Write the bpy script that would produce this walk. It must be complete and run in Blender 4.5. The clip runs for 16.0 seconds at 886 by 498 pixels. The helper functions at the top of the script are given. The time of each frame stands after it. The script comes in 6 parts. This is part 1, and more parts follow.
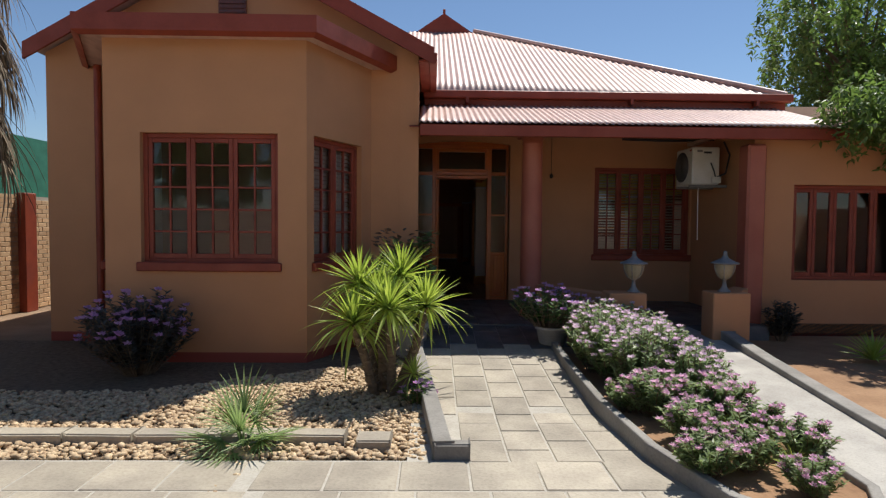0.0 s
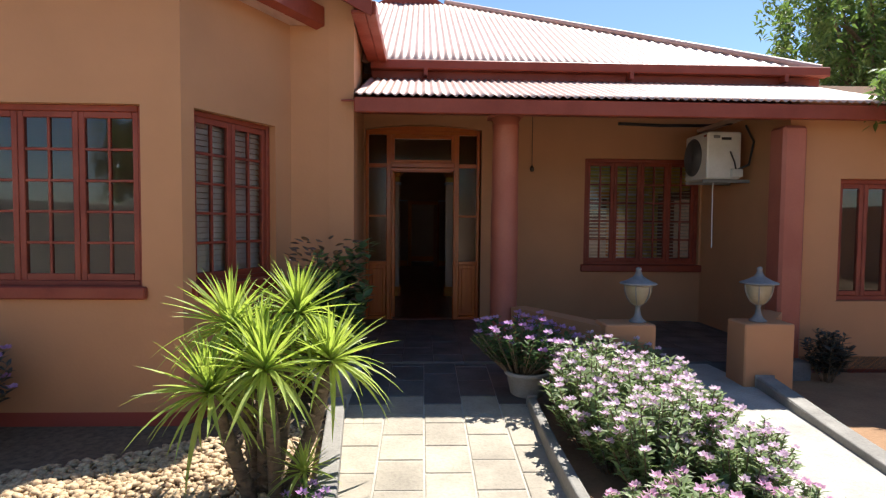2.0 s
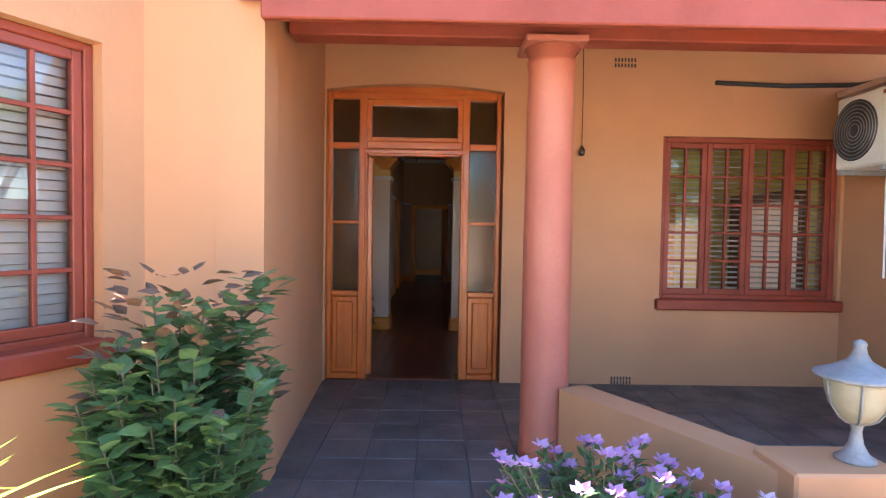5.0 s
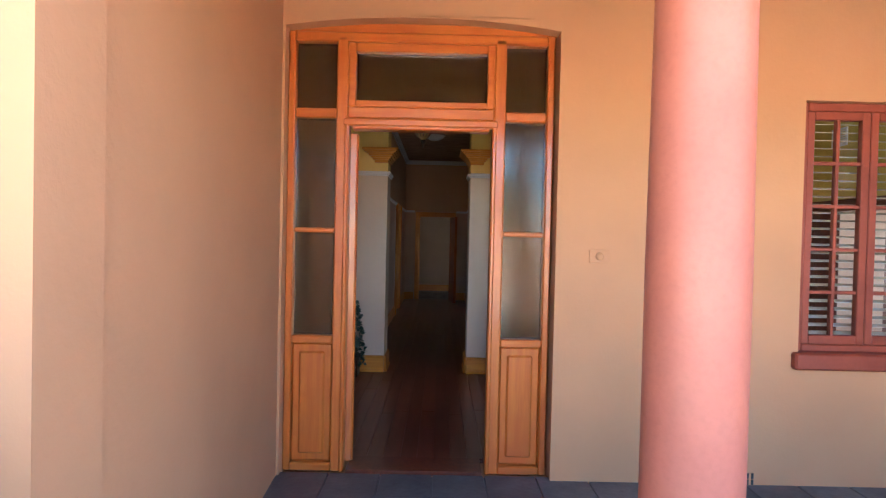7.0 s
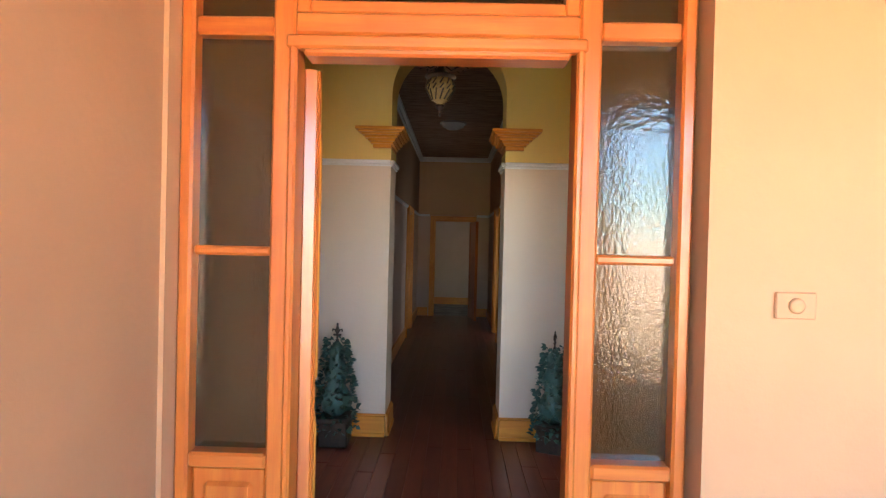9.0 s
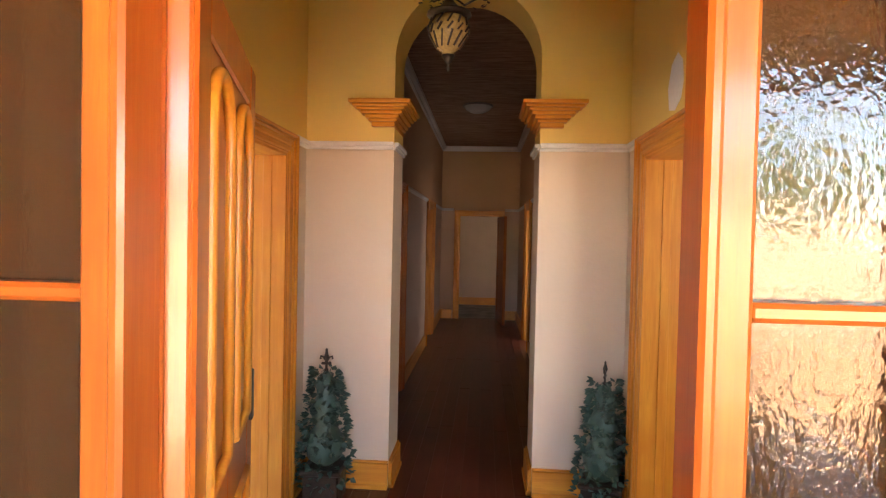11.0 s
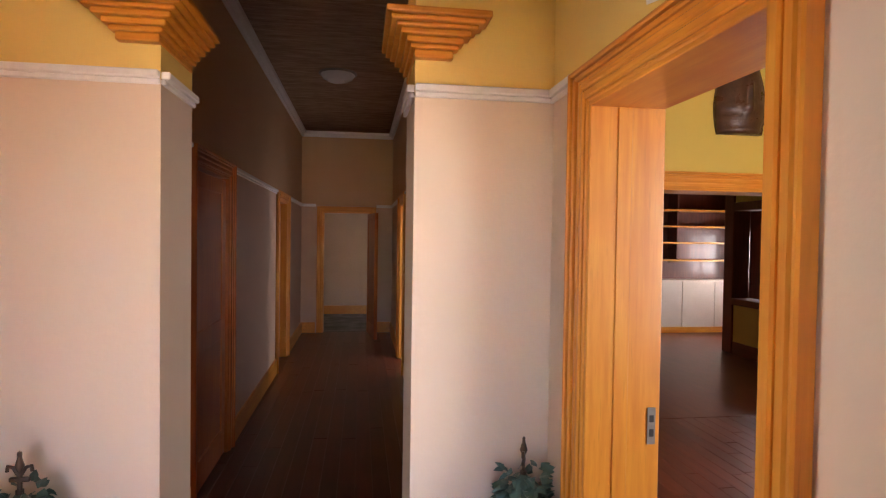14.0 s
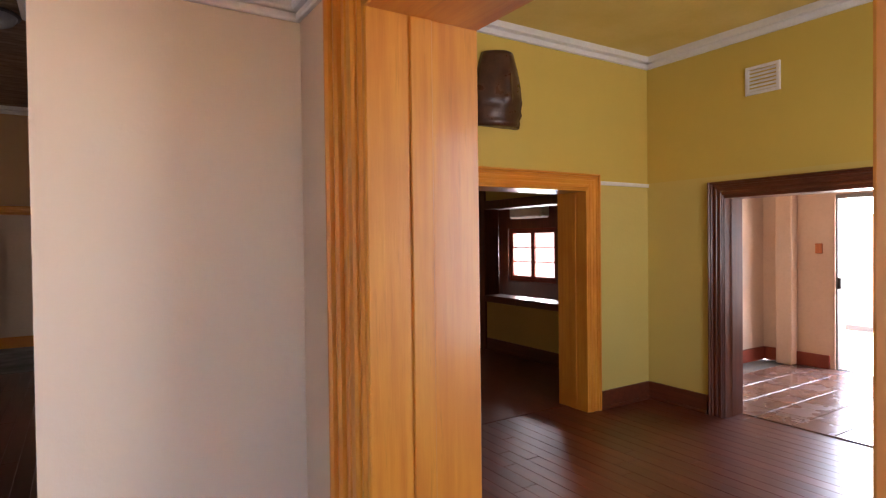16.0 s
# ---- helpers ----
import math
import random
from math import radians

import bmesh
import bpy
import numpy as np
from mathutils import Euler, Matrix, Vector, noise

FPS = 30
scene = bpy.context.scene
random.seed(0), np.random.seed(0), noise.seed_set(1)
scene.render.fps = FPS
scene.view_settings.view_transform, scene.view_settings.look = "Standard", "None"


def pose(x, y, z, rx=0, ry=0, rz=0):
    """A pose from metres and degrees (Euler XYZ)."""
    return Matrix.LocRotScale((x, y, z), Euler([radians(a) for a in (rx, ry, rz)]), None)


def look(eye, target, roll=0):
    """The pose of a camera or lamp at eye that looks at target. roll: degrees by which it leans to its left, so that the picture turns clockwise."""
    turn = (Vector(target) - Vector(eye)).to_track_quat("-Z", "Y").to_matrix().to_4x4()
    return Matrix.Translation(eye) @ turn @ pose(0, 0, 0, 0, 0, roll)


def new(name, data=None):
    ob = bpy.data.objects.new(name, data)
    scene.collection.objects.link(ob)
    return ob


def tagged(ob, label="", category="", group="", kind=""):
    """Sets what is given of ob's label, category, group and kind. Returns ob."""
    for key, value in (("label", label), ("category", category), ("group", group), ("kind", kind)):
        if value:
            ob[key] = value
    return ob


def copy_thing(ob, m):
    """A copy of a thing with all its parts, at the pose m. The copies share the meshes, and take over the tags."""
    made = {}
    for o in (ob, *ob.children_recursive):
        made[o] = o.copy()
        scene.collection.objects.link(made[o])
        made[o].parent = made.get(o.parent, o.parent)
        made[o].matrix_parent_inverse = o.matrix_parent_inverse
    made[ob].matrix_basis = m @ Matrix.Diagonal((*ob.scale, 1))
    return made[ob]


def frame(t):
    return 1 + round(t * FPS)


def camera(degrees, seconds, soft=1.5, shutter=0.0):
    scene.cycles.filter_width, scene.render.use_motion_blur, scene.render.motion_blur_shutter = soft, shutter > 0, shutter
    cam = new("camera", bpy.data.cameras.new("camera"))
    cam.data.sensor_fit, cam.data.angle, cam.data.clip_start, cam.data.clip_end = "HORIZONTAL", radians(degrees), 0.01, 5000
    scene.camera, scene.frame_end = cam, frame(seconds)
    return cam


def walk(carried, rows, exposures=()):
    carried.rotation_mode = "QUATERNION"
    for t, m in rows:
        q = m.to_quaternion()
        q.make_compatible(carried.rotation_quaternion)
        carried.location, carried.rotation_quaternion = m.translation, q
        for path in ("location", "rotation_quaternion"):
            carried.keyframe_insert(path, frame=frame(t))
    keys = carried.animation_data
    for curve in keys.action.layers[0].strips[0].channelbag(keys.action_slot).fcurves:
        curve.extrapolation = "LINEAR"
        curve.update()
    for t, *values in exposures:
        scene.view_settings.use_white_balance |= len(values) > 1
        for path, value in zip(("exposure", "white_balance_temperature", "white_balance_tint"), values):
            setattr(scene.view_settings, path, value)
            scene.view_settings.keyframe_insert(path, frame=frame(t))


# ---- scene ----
PATH = [
    (0, (-0.5, -10.034, 1.312), (-0.464, -8.036, 1.226), 0.5),
    (0.5, (-0.34, -9.582, 1.308), (-0.293, -7.584, 1.229), 0.4),
    (1, (-0.163, -9.102, 1.325), (-0.102, -7.105, 1.245), 0.5),
    (1.5, (-0.086, -8.635, 1.367), (-0.017, -6.638, 1.276), 0.5),
    (2, (-0.004, -8.205, 1.399), (0.069, -6.209, 1.305), 0.5),
    (2.5, (0.076, -7.725, 1.427), (0.143, -5.729, 1.331), 0.5),
    (3, (0.111, -7.273, 1.409), (0.148, -5.275, 1.313), 0.6),
    (3.5, (0.154, -6.818, 1.407), (0.186, -4.821, 1.309), 0.7),
    (4, (0.229, -6.35, 1.43), (0.251, -4.352, 1.337), 0.7),
    (6.5, (0.159, -3.993, 1.439), (0.189, -1.993, 1.397), 1.3),
    (7, (0.132, -3.526, 1.446), (0.143, -1.527, 1.409), 1.3),
    (7.5, (0.096, -3.058, 1.429), (0.088, -1.059, 1.395), 1.2),
    (8, (0.086, -2.613, 1.41), (0.086, -0.613, 1.381), 1.4),
    (8.5, (0.095, -2.212, 1.448), (0.073, -0.212, 1.42), 1.4),
    (9, (0.073, -1.826, 1.524), (0.03, 0.174, 1.499), 1.4),
    (11.5, (0.138, -0.67, 1.597), (-0.014, 1.323, 1.544), 1.2),
    (12, (0.145, -0.425, 1.61), (0.003, 1.569, 1.558), 1.1),
    (12.5, (0.126, -0.226, 1.602), (0.0, 1.77, 1.551), 1.1),
    (13, (0.11, -0.032, 1.599), (0.1, 1.967, 1.548), 0.9),
    (13.5, (0.189, 0.242, 1.597), (0.336, 2.236, 1.547), 0.7),
    (14, (0.251, 0.488, 1.585), (0.535, 2.467, 1.542), 0.8),
    (14.5, (0.267, 0.73, 1.593), (0.768, 2.665, 1.554), 0.7),
    (15, (0.322, 0.923, 1.583), (1.041, 2.789, 1.545), 0.3),
    (15.5, (0.445, 1.123, 1.595), (1.348, 2.907, 1.556), 0.1),
    (16, (0.519, 1.264, 1.577), (1.591, 2.952, 1.545), -0.7),
]
EXPOSURES = [(0, 0.32, 6300, 10), (1.5, 0.78, 6300, 10), (2.5, 1.5, 6300, 10), (3, 1.9, 6300, 10), (4, 2.95, 6200, 11), (6.3, 4.1, 5900, 8), (7.5, 4.55, 5700, 3),
             (9, 5.25, 5950, 0), (11.3, 5.75, 7900, 19), (13, 6.15, 7600, 20), (14.5, 5.6, 7000, 22), (15.5, 5.2, 6700, 22), (16, 5.4, 6500, 19)]
cam = camera(75.4, 16.0, 1.25)
walk(cam, [(t, look(eye, target, roll)) for t, eye, target, roll in PATH], EXPOSURES)


# ---------- light ----------
SUN = Vector((0.32, 0.47, 1.0)).normalized()
world = bpy.data.worlds.new("world")
scene.world = world
world.use_nodes = True
wn = world.node_tree
sky = wn.nodes.new("ShaderNodeTexSky")
sky.sky_type, sky.sun_disc = "NISHITA", False
sky.dust_density, sky.ozone_density = 0.1, 3.5
sky.sun_elevation, sky.sun_rotation = math.asin(SUN.z), math.atan2(SUN.x, SUN.y)
wn.links.new(sky.outputs[0], wn.nodes["Background"].inputs[0])
wn.nodes["Background"].inputs[1].default_value = 0.08
sun = new("sun", bpy.data.lights.new("sun", "SUN"))
sun.data.energy, sun.data.angle, sun.data.color = 5.0, radians(0.6), (1.0, 0.95, 0.86)
sun.matrix_world = look(SUN * 30, (0, 0, 0))


def window_light(name, eye, target, w, h, watts, color=(0.9, 0.95, 1.0)):
    """Skylight standing in a window's or door's opening."""
    ob = new(name, bpy.data.lights.new(name, "AREA"))
    ob.data.shape, ob.data.size, ob.data.size_y = "RECTANGLE", w, h
    ob.data.energy, ob.data.color = watts, color
    ob.matrix_world = look(eye, target)
    return ob


window_light("skylight_west_window", (-5.86, 2.2, 1.6), (-3.0, 2.2, 1.6), 1.6, 1.45, 2.6)
window_light("skylight_garden_door", (8.30, 3.98, 1.25), (5.0, 3.98, 1.25), 0.88, 1.5, 2.6)
window_light("skylight_front_window", (3.13, 0.20, 1.56), (3.13, 3.0, 1.56), 1.5, 1.35, 1.5)
# Added lamp at an unseen opening, to lift the dim hall.
window_light("fill_back_room_opening", (2.96, 11.25, 1.6), (0.0, 11.25, 1.2), 0.5, 0.8, 0.12)
window_light("skylight_hall_doorway", (0.93, 7.475, 1.0), (-1.0, 7.2, 0.9), 0.78, 1.9, 0.10)
window_light("skylight_kitchen_window", (7.26, 8.69, 1.30), (4.0, 8.69, 1.30), 1.2, 0.9, 1.9)


# ---------- materials ----------
def node_mat(name):
    m = bpy.data.materials.new(name)
    m.use_nodes = True
    return m, m.node_tree, m.node_tree.nodes["Principled BSDF"]


def mixed(nt, a, b, fac):
    n = nt.nodes.new("ShaderNodeMix")
    n.data_type = "RGBA"
    for sock, v in ((n.inputs[0], fac), (n.inputs[6], a), (n.inputs[7], b)):
        if isinstance(v, (int, float)):
            sock.default_value = v
        elif isinstance(v, tuple):
            sock.default_value = (*v, 1)
        else:
            nt.links.new(v, sock)
    return n.outputs[2]


def noise_out(nt, scale, detail=4, stretch=(1, 1, 1), rough=0.55):
    geo = nt.nodes.new("ShaderNodeNewGeometry")
    mp = nt.nodes.new("ShaderNodeMapping")
    mp.inputs["Scale"].default_value = stretch
    nz = nt.nodes.new("ShaderNodeTexNoise")
    nz.inputs["Scale"].default_value, nz.inputs["Detail"].default_value, nz.inputs["Roughness"].default_value = scale, detail, rough
    nt.links.new(geo.outputs["Position"], mp.inputs[0])
    nt.links.new(mp.outputs[0], nz.inputs["Vector"])
    return nz.outputs[0]


def ramp(nt, fac, a, b):
    n = nt.nodes.new("ShaderNodeMapRange")
    n.inputs[1].default_value, n.inputs[2].default_value = a, b
    nt.links.new(fac, n.inputs[0])
    return n.outputs[0]


def bumped(nt, bsdf, height, strength, dist=0.01):
    b = nt.nodes.new("ShaderNodeBump")
    b.inputs["Strength"].default_value, b.inputs["Distance"].default_value = strength, dist
    nt.links.new(height, b.inputs["Height"])
    nt.links.new(b.outputs[0], bsdf.inputs["Normal"])


def mat(name, c1, c2=None, scale=2.0, fine=60.0, rough=0.7, bump=0.15, metal=0.0, vary=0.0, stretch=(1, 1, 1), grain=0.5):
    """Two colours mixed by broad stains, with fine grain and relief; vary: change from piece to piece."""
    m, nt, p = node_mat(name)
    c2 = c2 or tuple(c * 0.8 for c in c1)
    broad = ramp(nt, noise_out(nt, scale, 5, stretch), 0.35, 0.68)
    small = noise_out(nt, fine, 3, stretch)
    col = mixed(nt, c1, c2, broad)
    dark = mixed(nt, (1, 1, 1), (0.62, 0.6, 0.58), ramp(nt, small, 0.45, 0.75))
    mul = nt.nodes.new("ShaderNodeMix")
    mul.data_type, mul.blend_type = "RGBA", "MULTIPLY"
    mul.inputs[0].default_value = grain
    nt.links.new(col, mul.inputs[6])
    nt.links.new(dark, mul.inputs[7])
    out = mul.outputs[2]
    if vary:
        info = nt.nodes.new("ShaderNodeObjectInfo")
        hsv = nt.nodes.new("ShaderNodeHueSaturation")
        val = nt.nodes.new("ShaderNodeMapRange")
        val.inputs[3].default_value, val.inputs[4].default_value = 1 - vary, 1 + vary
        nt.links.new(info.outputs["Random"], val.inputs[0])
        nt.links.new(val.outputs[0], hsv.inputs["Value"])
        nt.links.new(out, hsv.inputs["Color"])
        out = hsv.outputs[0]
    nt.links.new(out, p.inputs["Base Color"])
    r = nt.nodes.new("ShaderNodeMapRange")
    r.inputs[3].default_value, r.inputs[4].default_value = max(0.03, rough - 0.1), min(1, rough + 0.12)
    nt.links.new(broad, r.inputs[0])
    nt.links.new(r.outputs[0], p.inputs["Roughness"])
    p.inputs["Metallic"].default_value = metal
    if bump:
        bumped(nt, p, small, bump)
    return m


def two_coat(name, low, high, z, rough=0.75, wash=0.86):
    """Wall paint of one colour up to the height z and another above it, with uneven brushwork."""
    m, nt, p = node_mat(name)
    geo = nt.nodes.new("ShaderNodeNewGeometry")
    sep = nt.nodes.new("ShaderNodeSeparateXYZ")
    nt.links.new(geo.outputs["Position"], sep.inputs[0])
    step = nt.nodes.new("ShaderNodeMath")
    step.operation = "GREATER_THAN"
    nt.links.new(sep.outputs[2], step.inputs[0])
    step.inputs[1].default_value = z
    broad = ramp(nt, noise_out(nt, 1.3, 6), 0.3, 0.7)
    a = mixed(nt, low, tuple(c * wash for c in low), broad)
    b = mixed(nt, high, tuple(c * wash for c in high), broad)
    nt.links.new(mixed(nt, a, b, step.outputs[0]), p.inputs["Base Color"])
    p.inputs["Roughness"].default_value = rough
    bumped(nt, p, noise_out(nt, 35, 5), 0.18, 0.008)
    return m


def wood(name, c1, c2, rough=0.35, axis=2, scale=1.0, coat=0.0, vary=0.0):
    """Grained, varnished wood; axis: the way of the grain."""
    m, nt, p = node_mat(name)
    st = [9.0, 9.0, 9.0]
    st[axis] = 0.55
    g = noise_out(nt, 3.2 * scale, 6, tuple(st), 0.65)
    fine = noise_out(nt, 14 * scale, 3, tuple(st), 0.6)
    col = mixed(nt, c1, c2, ramp(nt, g, 0.36, 0.66))
    col = mixed(nt, col, tuple(c * 0.55 for c in c2), ramp(nt, fine, 0.60, 1.05))
    blotch = ramp(nt, noise_out(nt, 2.6, 3), 0.45, 0.72)
    col = mixed(nt, col, c2, blotch)
    if vary:
        info = nt.nodes.new("ShaderNodeObjectInfo")
        hsv = nt.nodes.new("ShaderNodeHueSaturation")
        val = nt.nodes.new("ShaderNodeMapRange")
        val.inputs[3].default_value, val.inputs[4].default_value = 1 - vary, 1 + vary
        nt.links.new(info.outputs["Random"], val.inputs[0])
        nt.links.new(val.outputs[0], hsv.inputs["Value"])
        nt.links.new(col, hsv.inputs["Color"])
        col = hsv.outputs[0]
    nt.links.new(col, p.inputs["Base Color"])
    p.inputs["Roughness"].default_value = rough
    p.inputs["Coat Weight"].default_value = coat
    p.inputs["Coat Roughness"].default_value = 0.12
    bumped(nt, p, fine, 0.1, 0.004)
    return m


def pane_glass(name, tint=(1, 1, 1)):
    m = bpy.data.materials.new(name)
    m.use_nodes = True
    nt = m.node_tree
    nt.nodes.clear()
    out = nt.nodes.new("ShaderNodeOutputMaterial")
    mix = nt.nodes.new("ShaderNodeMixShader")
    tr = nt.nodes.new("ShaderNodeBsdfTransparent")
    tr.inputs[0].default_value = (*tint, 1)
    gl = nt.nodes.new("ShaderNodeBsdfGlossy")
    gl.inputs["Roughness"].default_value = 0.015
    fr = nt.nodes.new("ShaderNodeFresnel")
    fr.inputs[0].default_value = 1.75
    nt.links.new(fr.outputs[0], mix.inputs[0])
    nt.links.new(tr.outputs[0], mix.inputs[1])
    nt.links.new(gl.outputs[0], mix.inputs[2])
    nt.links.new(mix.outputs[0], out.inputs[0])
    return m


def rippled_glass(name):
    m, nt, p = node_mat(name)
    p.inputs["Base Color"].default_value = (0.22, 0.13, 0.055, 1)
    p.inputs["Transmission Weight"].default_value = 0.85
    p.inputs["Roughness"].default_value = 0.03
    p.inputs["IOR"].default_value = 1.6
    bumped(nt, p, noise_out(nt, 75, 2, (1, 1, 0.6)), 0.22, 0.006)
    return m


def leafy(name, c1, c2, glow=0.45, rough=0.5):
    """A leaf that lets some of the light through."""
    m = mat(name, c1, c2, 7, 50, rough, 0.05, grain=0.15)
    nt = m.node_tree
    p = nt.nodes["Principled BSDF"]
    tr = nt.nodes.new("ShaderNodeBsdfTranslucent")
    src = p.inputs["Base Color"].links[0].from_socket
    bright = nt.nodes.new("ShaderNodeHueSaturation")
    bright.inputs["Value"].default_value, bright.inputs["Saturation"].default_value = 1.35, 1.1
    nt.links.new(src, bright.inputs["Color"])
    nt.links.new(bright.outputs[0], tr.inputs[0])
    mx = nt.nodes.new("ShaderNodeMixShader")
    mx.inputs[0].default_value = glow
    nt.links.new(p.outputs[0], mx.inputs[1])
    nt.links.new(tr.outputs[0], mx.inputs[2])
    nt.links.new(mx.outputs[0], nt.nodes["Material Output"].inputs[0])
    return m


OCHRE = two_coat("ochre_wall_paint", (0.30, 0.055, 0.035), (0.52, 0.252, 0.118), -0.16)
OCHRE_PIER = two_coat("ochre_pier_paint", (0.52, 0.252, 0.118), (0.52, 0.252, 0.118), 0.2)
RED = mat("red_oxide_paint", (0.27, 0.046, 0.019), (0.21, 0.034, 0.015), 3, 40, 0.55, 0.08, grain=0.25)
COLUMN_RED = mat("dusty_red_column_paint", (0.42, 0.128, 0.076), (0.36, 0.105, 0.066), 2, 50, 0.55, 0.12, grain=0.2)
ROOF = mat("faded_red_corrugated_iron", (0.60, 0.41, 0.35), (0.48, 0.30, 0.25), 1.5, 12, 0.5, 0.05, stretch=(1, 0.25, 0.25))
WALL_IN = two_coat("vestibule_two_tone_paint", (0.74, 0.60, 0.48), (0.84, 0.61, 0.19), 2.12, 0.6, 0.93)
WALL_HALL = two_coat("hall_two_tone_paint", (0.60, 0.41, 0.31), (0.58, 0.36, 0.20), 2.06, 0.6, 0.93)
# One mustard paint; bluish daylight on the lower wall is put into its colour.
WALL_YELLOW = two_coat("mustard_paint_daylit_below", (0.64, 0.50, 0.15), (0.64, 0.47, 0.10), 2.1, 0.6, 0.93)
WALL_WHITE = mat("white_paint_and_floor_glare", (0.82, 0.81, 0.80), (0.78, 0.77, 0.77), 2, 30, 0.7, 0.05, grain=0.1)
WALL_BEIGE = mat("beige_wall_paint", (0.66, 0.50, 0.38), (0.62, 0.46, 0.34), 2, 30, 0.7, 0.08, grain=0.15)
WHITE = mat("white_trim_paint", (0.80, 0.79, 0.80), (0.74, 0.73, 0.73), 3, 40, 0.5, 0.05, grain=0.15)
HONEY = wood("honey_varnished_pine", (0.75, 0.330, 0.040), (0.62, 0.215, 0.024), 0.40, 2, 1.0, 0.18)
HONEY_X = wood("honey_varnished_pine_across", (0.75, 0.330, 0.040), (0.62, 0.215, 0.024), 0.40, 0, 1.0, 0.18)
HONEY_Y = wood("honey_varnished_pine_along", (0.75, 0.330, 0.040), (0.62, 0.215, 0.024), 0.40, 1, 1.0, 0.18)
DOOR_WOOD = wood("orange_stained_door_wood", (0.54, 0.150, 0.022), (0.42, 0.090, 0.014), 0.32, 2, 1.0, 0.4)
DOOR_WOOD_X = wood("orange_stained_door_wood_across", (0.54, 0.150, 0.022), (0.42, 0.090, 0.014), 0.32, 0, 1.0, 0.4)
# DOOR_WOOD coloured brighter, for the light falling on one hall door.
LIT_DOOR_WOOD = wood("orange_door_wood_lit", (0.66, 0.19, 0.025), (0.56, 0.13, 0.017), 0.4, 2, 1.0, 0.1)
DARK_WOOD = wood("dark_red_stained_wood", (0.16, 0.040, 0.018), (0.09, 0.022, 0.011), 0.38, 2, 1.0, 0.3)
DARK_WOOD_Y = wood("dark_red_stained_wood_along", (0.16, 0.040, 0.018), (0.09, 0.022, 0.011), 0.38, 1, 1.0, 0.3)
FLOOR_WOOD = wood("dark_red_floor_boards", (0.15, 0.037, 0.020), (0.10, 0.023, 0.013), 0.33, 1, 0.8, 0.08, vary=0.2)
CEIL = mat("brown_woven_ceiling_paper", (0.42, 0.27, 0.17), (0.24, 0.14, 0.085), 7, 26, 0.6, 0.7, stretch=(0.6, 3.5, 3.5), grain=0.9)
CEIL_YELLOW = mat("yellow_ceiling_paint", (0.78, 0.60, 0.18), (0.72, 0.55, 0.15), 2, 30, 0.7, 0.05, grain=0.1)
SLATE_AND_SHADED = mat("dark_slate_and_shaded_paver", (0.115, 0.108, 0.105), (0.085, 0.078, 0.076), 3, 30, 0.45, 0.25, vary=0.18)
PAVER = mat("grey_slate_paver", (0.41, 0.355, 0.27), (0.28, 0.242, 0.19), 2.5, 45, 0.75, 0.3, vary=0.13)
GROUT = mat("pale_mortar", (0.45, 0.41, 0.345), (0.36, 0.33, 0.275), 4, 60, 0.9, 0.2)
GROUT_DARK = mat("dark_mortar", (0.17, 0.165, 0.16), (0.13, 0.13, 0.13), 4, 60, 0.9, 0.2)
CONCRETE = mat("grey_concrete", (0.43, 0.40, 0.35), (0.33, 0.305, 0.27), 3, 60, 0.85, 0.25)
KERB = mat("weathered_grey_kerb", (0.27, 0.25, 0.22), (0.19, 0.175, 0.155), 3, 50, 0.85, 0.3)
SOIL = mat("orange_brown_soil", (0.33, 0.19, 0.095), (0.23, 0.125, 0.065), 2, 35, 0.95, 0.6)
GROUND = mat("dry_sandy_ground", (0.27, 0.18, 0.11), (0.19, 0.125, 0.075), 1.2, 30, 0.95, 0.5)
PEBBLE = mat("river_pebble", (0.64, 0.48, 0.29), (0.27, 0.165, 0.09), 26, 60, 0.75, 0.1, grain=0.3)
PEBBLE_BED = mat("pebble_bed_grit_and_shade", (0.17, 0.115, 0.068), (0.09, 0.06, 0.038), 18, 60, 0.95, 0.6)
BRICK = mat("yellow_face_brick", (0.60, 0.40, 0.23), (0.50, 0.31, 0.17), 6, 50, 0.85, 0.25, vary=0.15)
GARDEN_WALL = mat("pale_garden_wall_plaster", (0.60, 0.42, 0.31), (0.52, 0.36, 0.27), 1, 30, 0.85, 0.2)
LEAF_YUCCA = leafy("yucca_leaf", (0.40, 0.47, 0.11), (0.27, 0.36, 0.07))
LEAF_PALM = leafy("fan_palm_leaf", (0.30, 0.38, 0.16), (0.19, 0.27, 0.10))
LEAF_GREEN = leafy("shrub_leaf", (0.12, 0.19, 0.06), (0.07, 0.13, 0.045))
LEAF_PALE = leafy("pale_shrub_leaf", (0.28, 0.35, 0.16), (0.14, 0.20, 0.07))
LEAF_ROSE = leafy("rose_leaf", (0.17, 0.25, 0.10), (0.09, 0.16, 0.06), 0.35, 0.3)
LEAF_DARK = mat("dark_shrub_leaf", (0.060, 0.055, 0.045), (0.04, 0.045, 0.035), 8, 50, 0.5, 0.05, grain=0.2)
LEAF_BRONZE = mat("bronze_young_leaf", (0.15, 0.075, 0.05), (0.10, 0.07, 0.04), 8, 50, 0.45, 0.05, grain=0.2)
LEAF_TREE = leafy("pepper_tree_leaf", (0.16, 0.23, 0.06), (0.09, 0.15, 0.045))
LEAF_DRY = mat("dry_palm_frond", (0.30, 0.23, 0.15), (0.17, 0.13, 0.09), 4, 50, 0.8, 0.1)
LEAF_IVY = mat("artificial_ivy_leaf", (0.055, 0.12, 0.10), (0.035, 0.075, 0.06), 9, 50, 0.4, 0.05, grain=0.2)
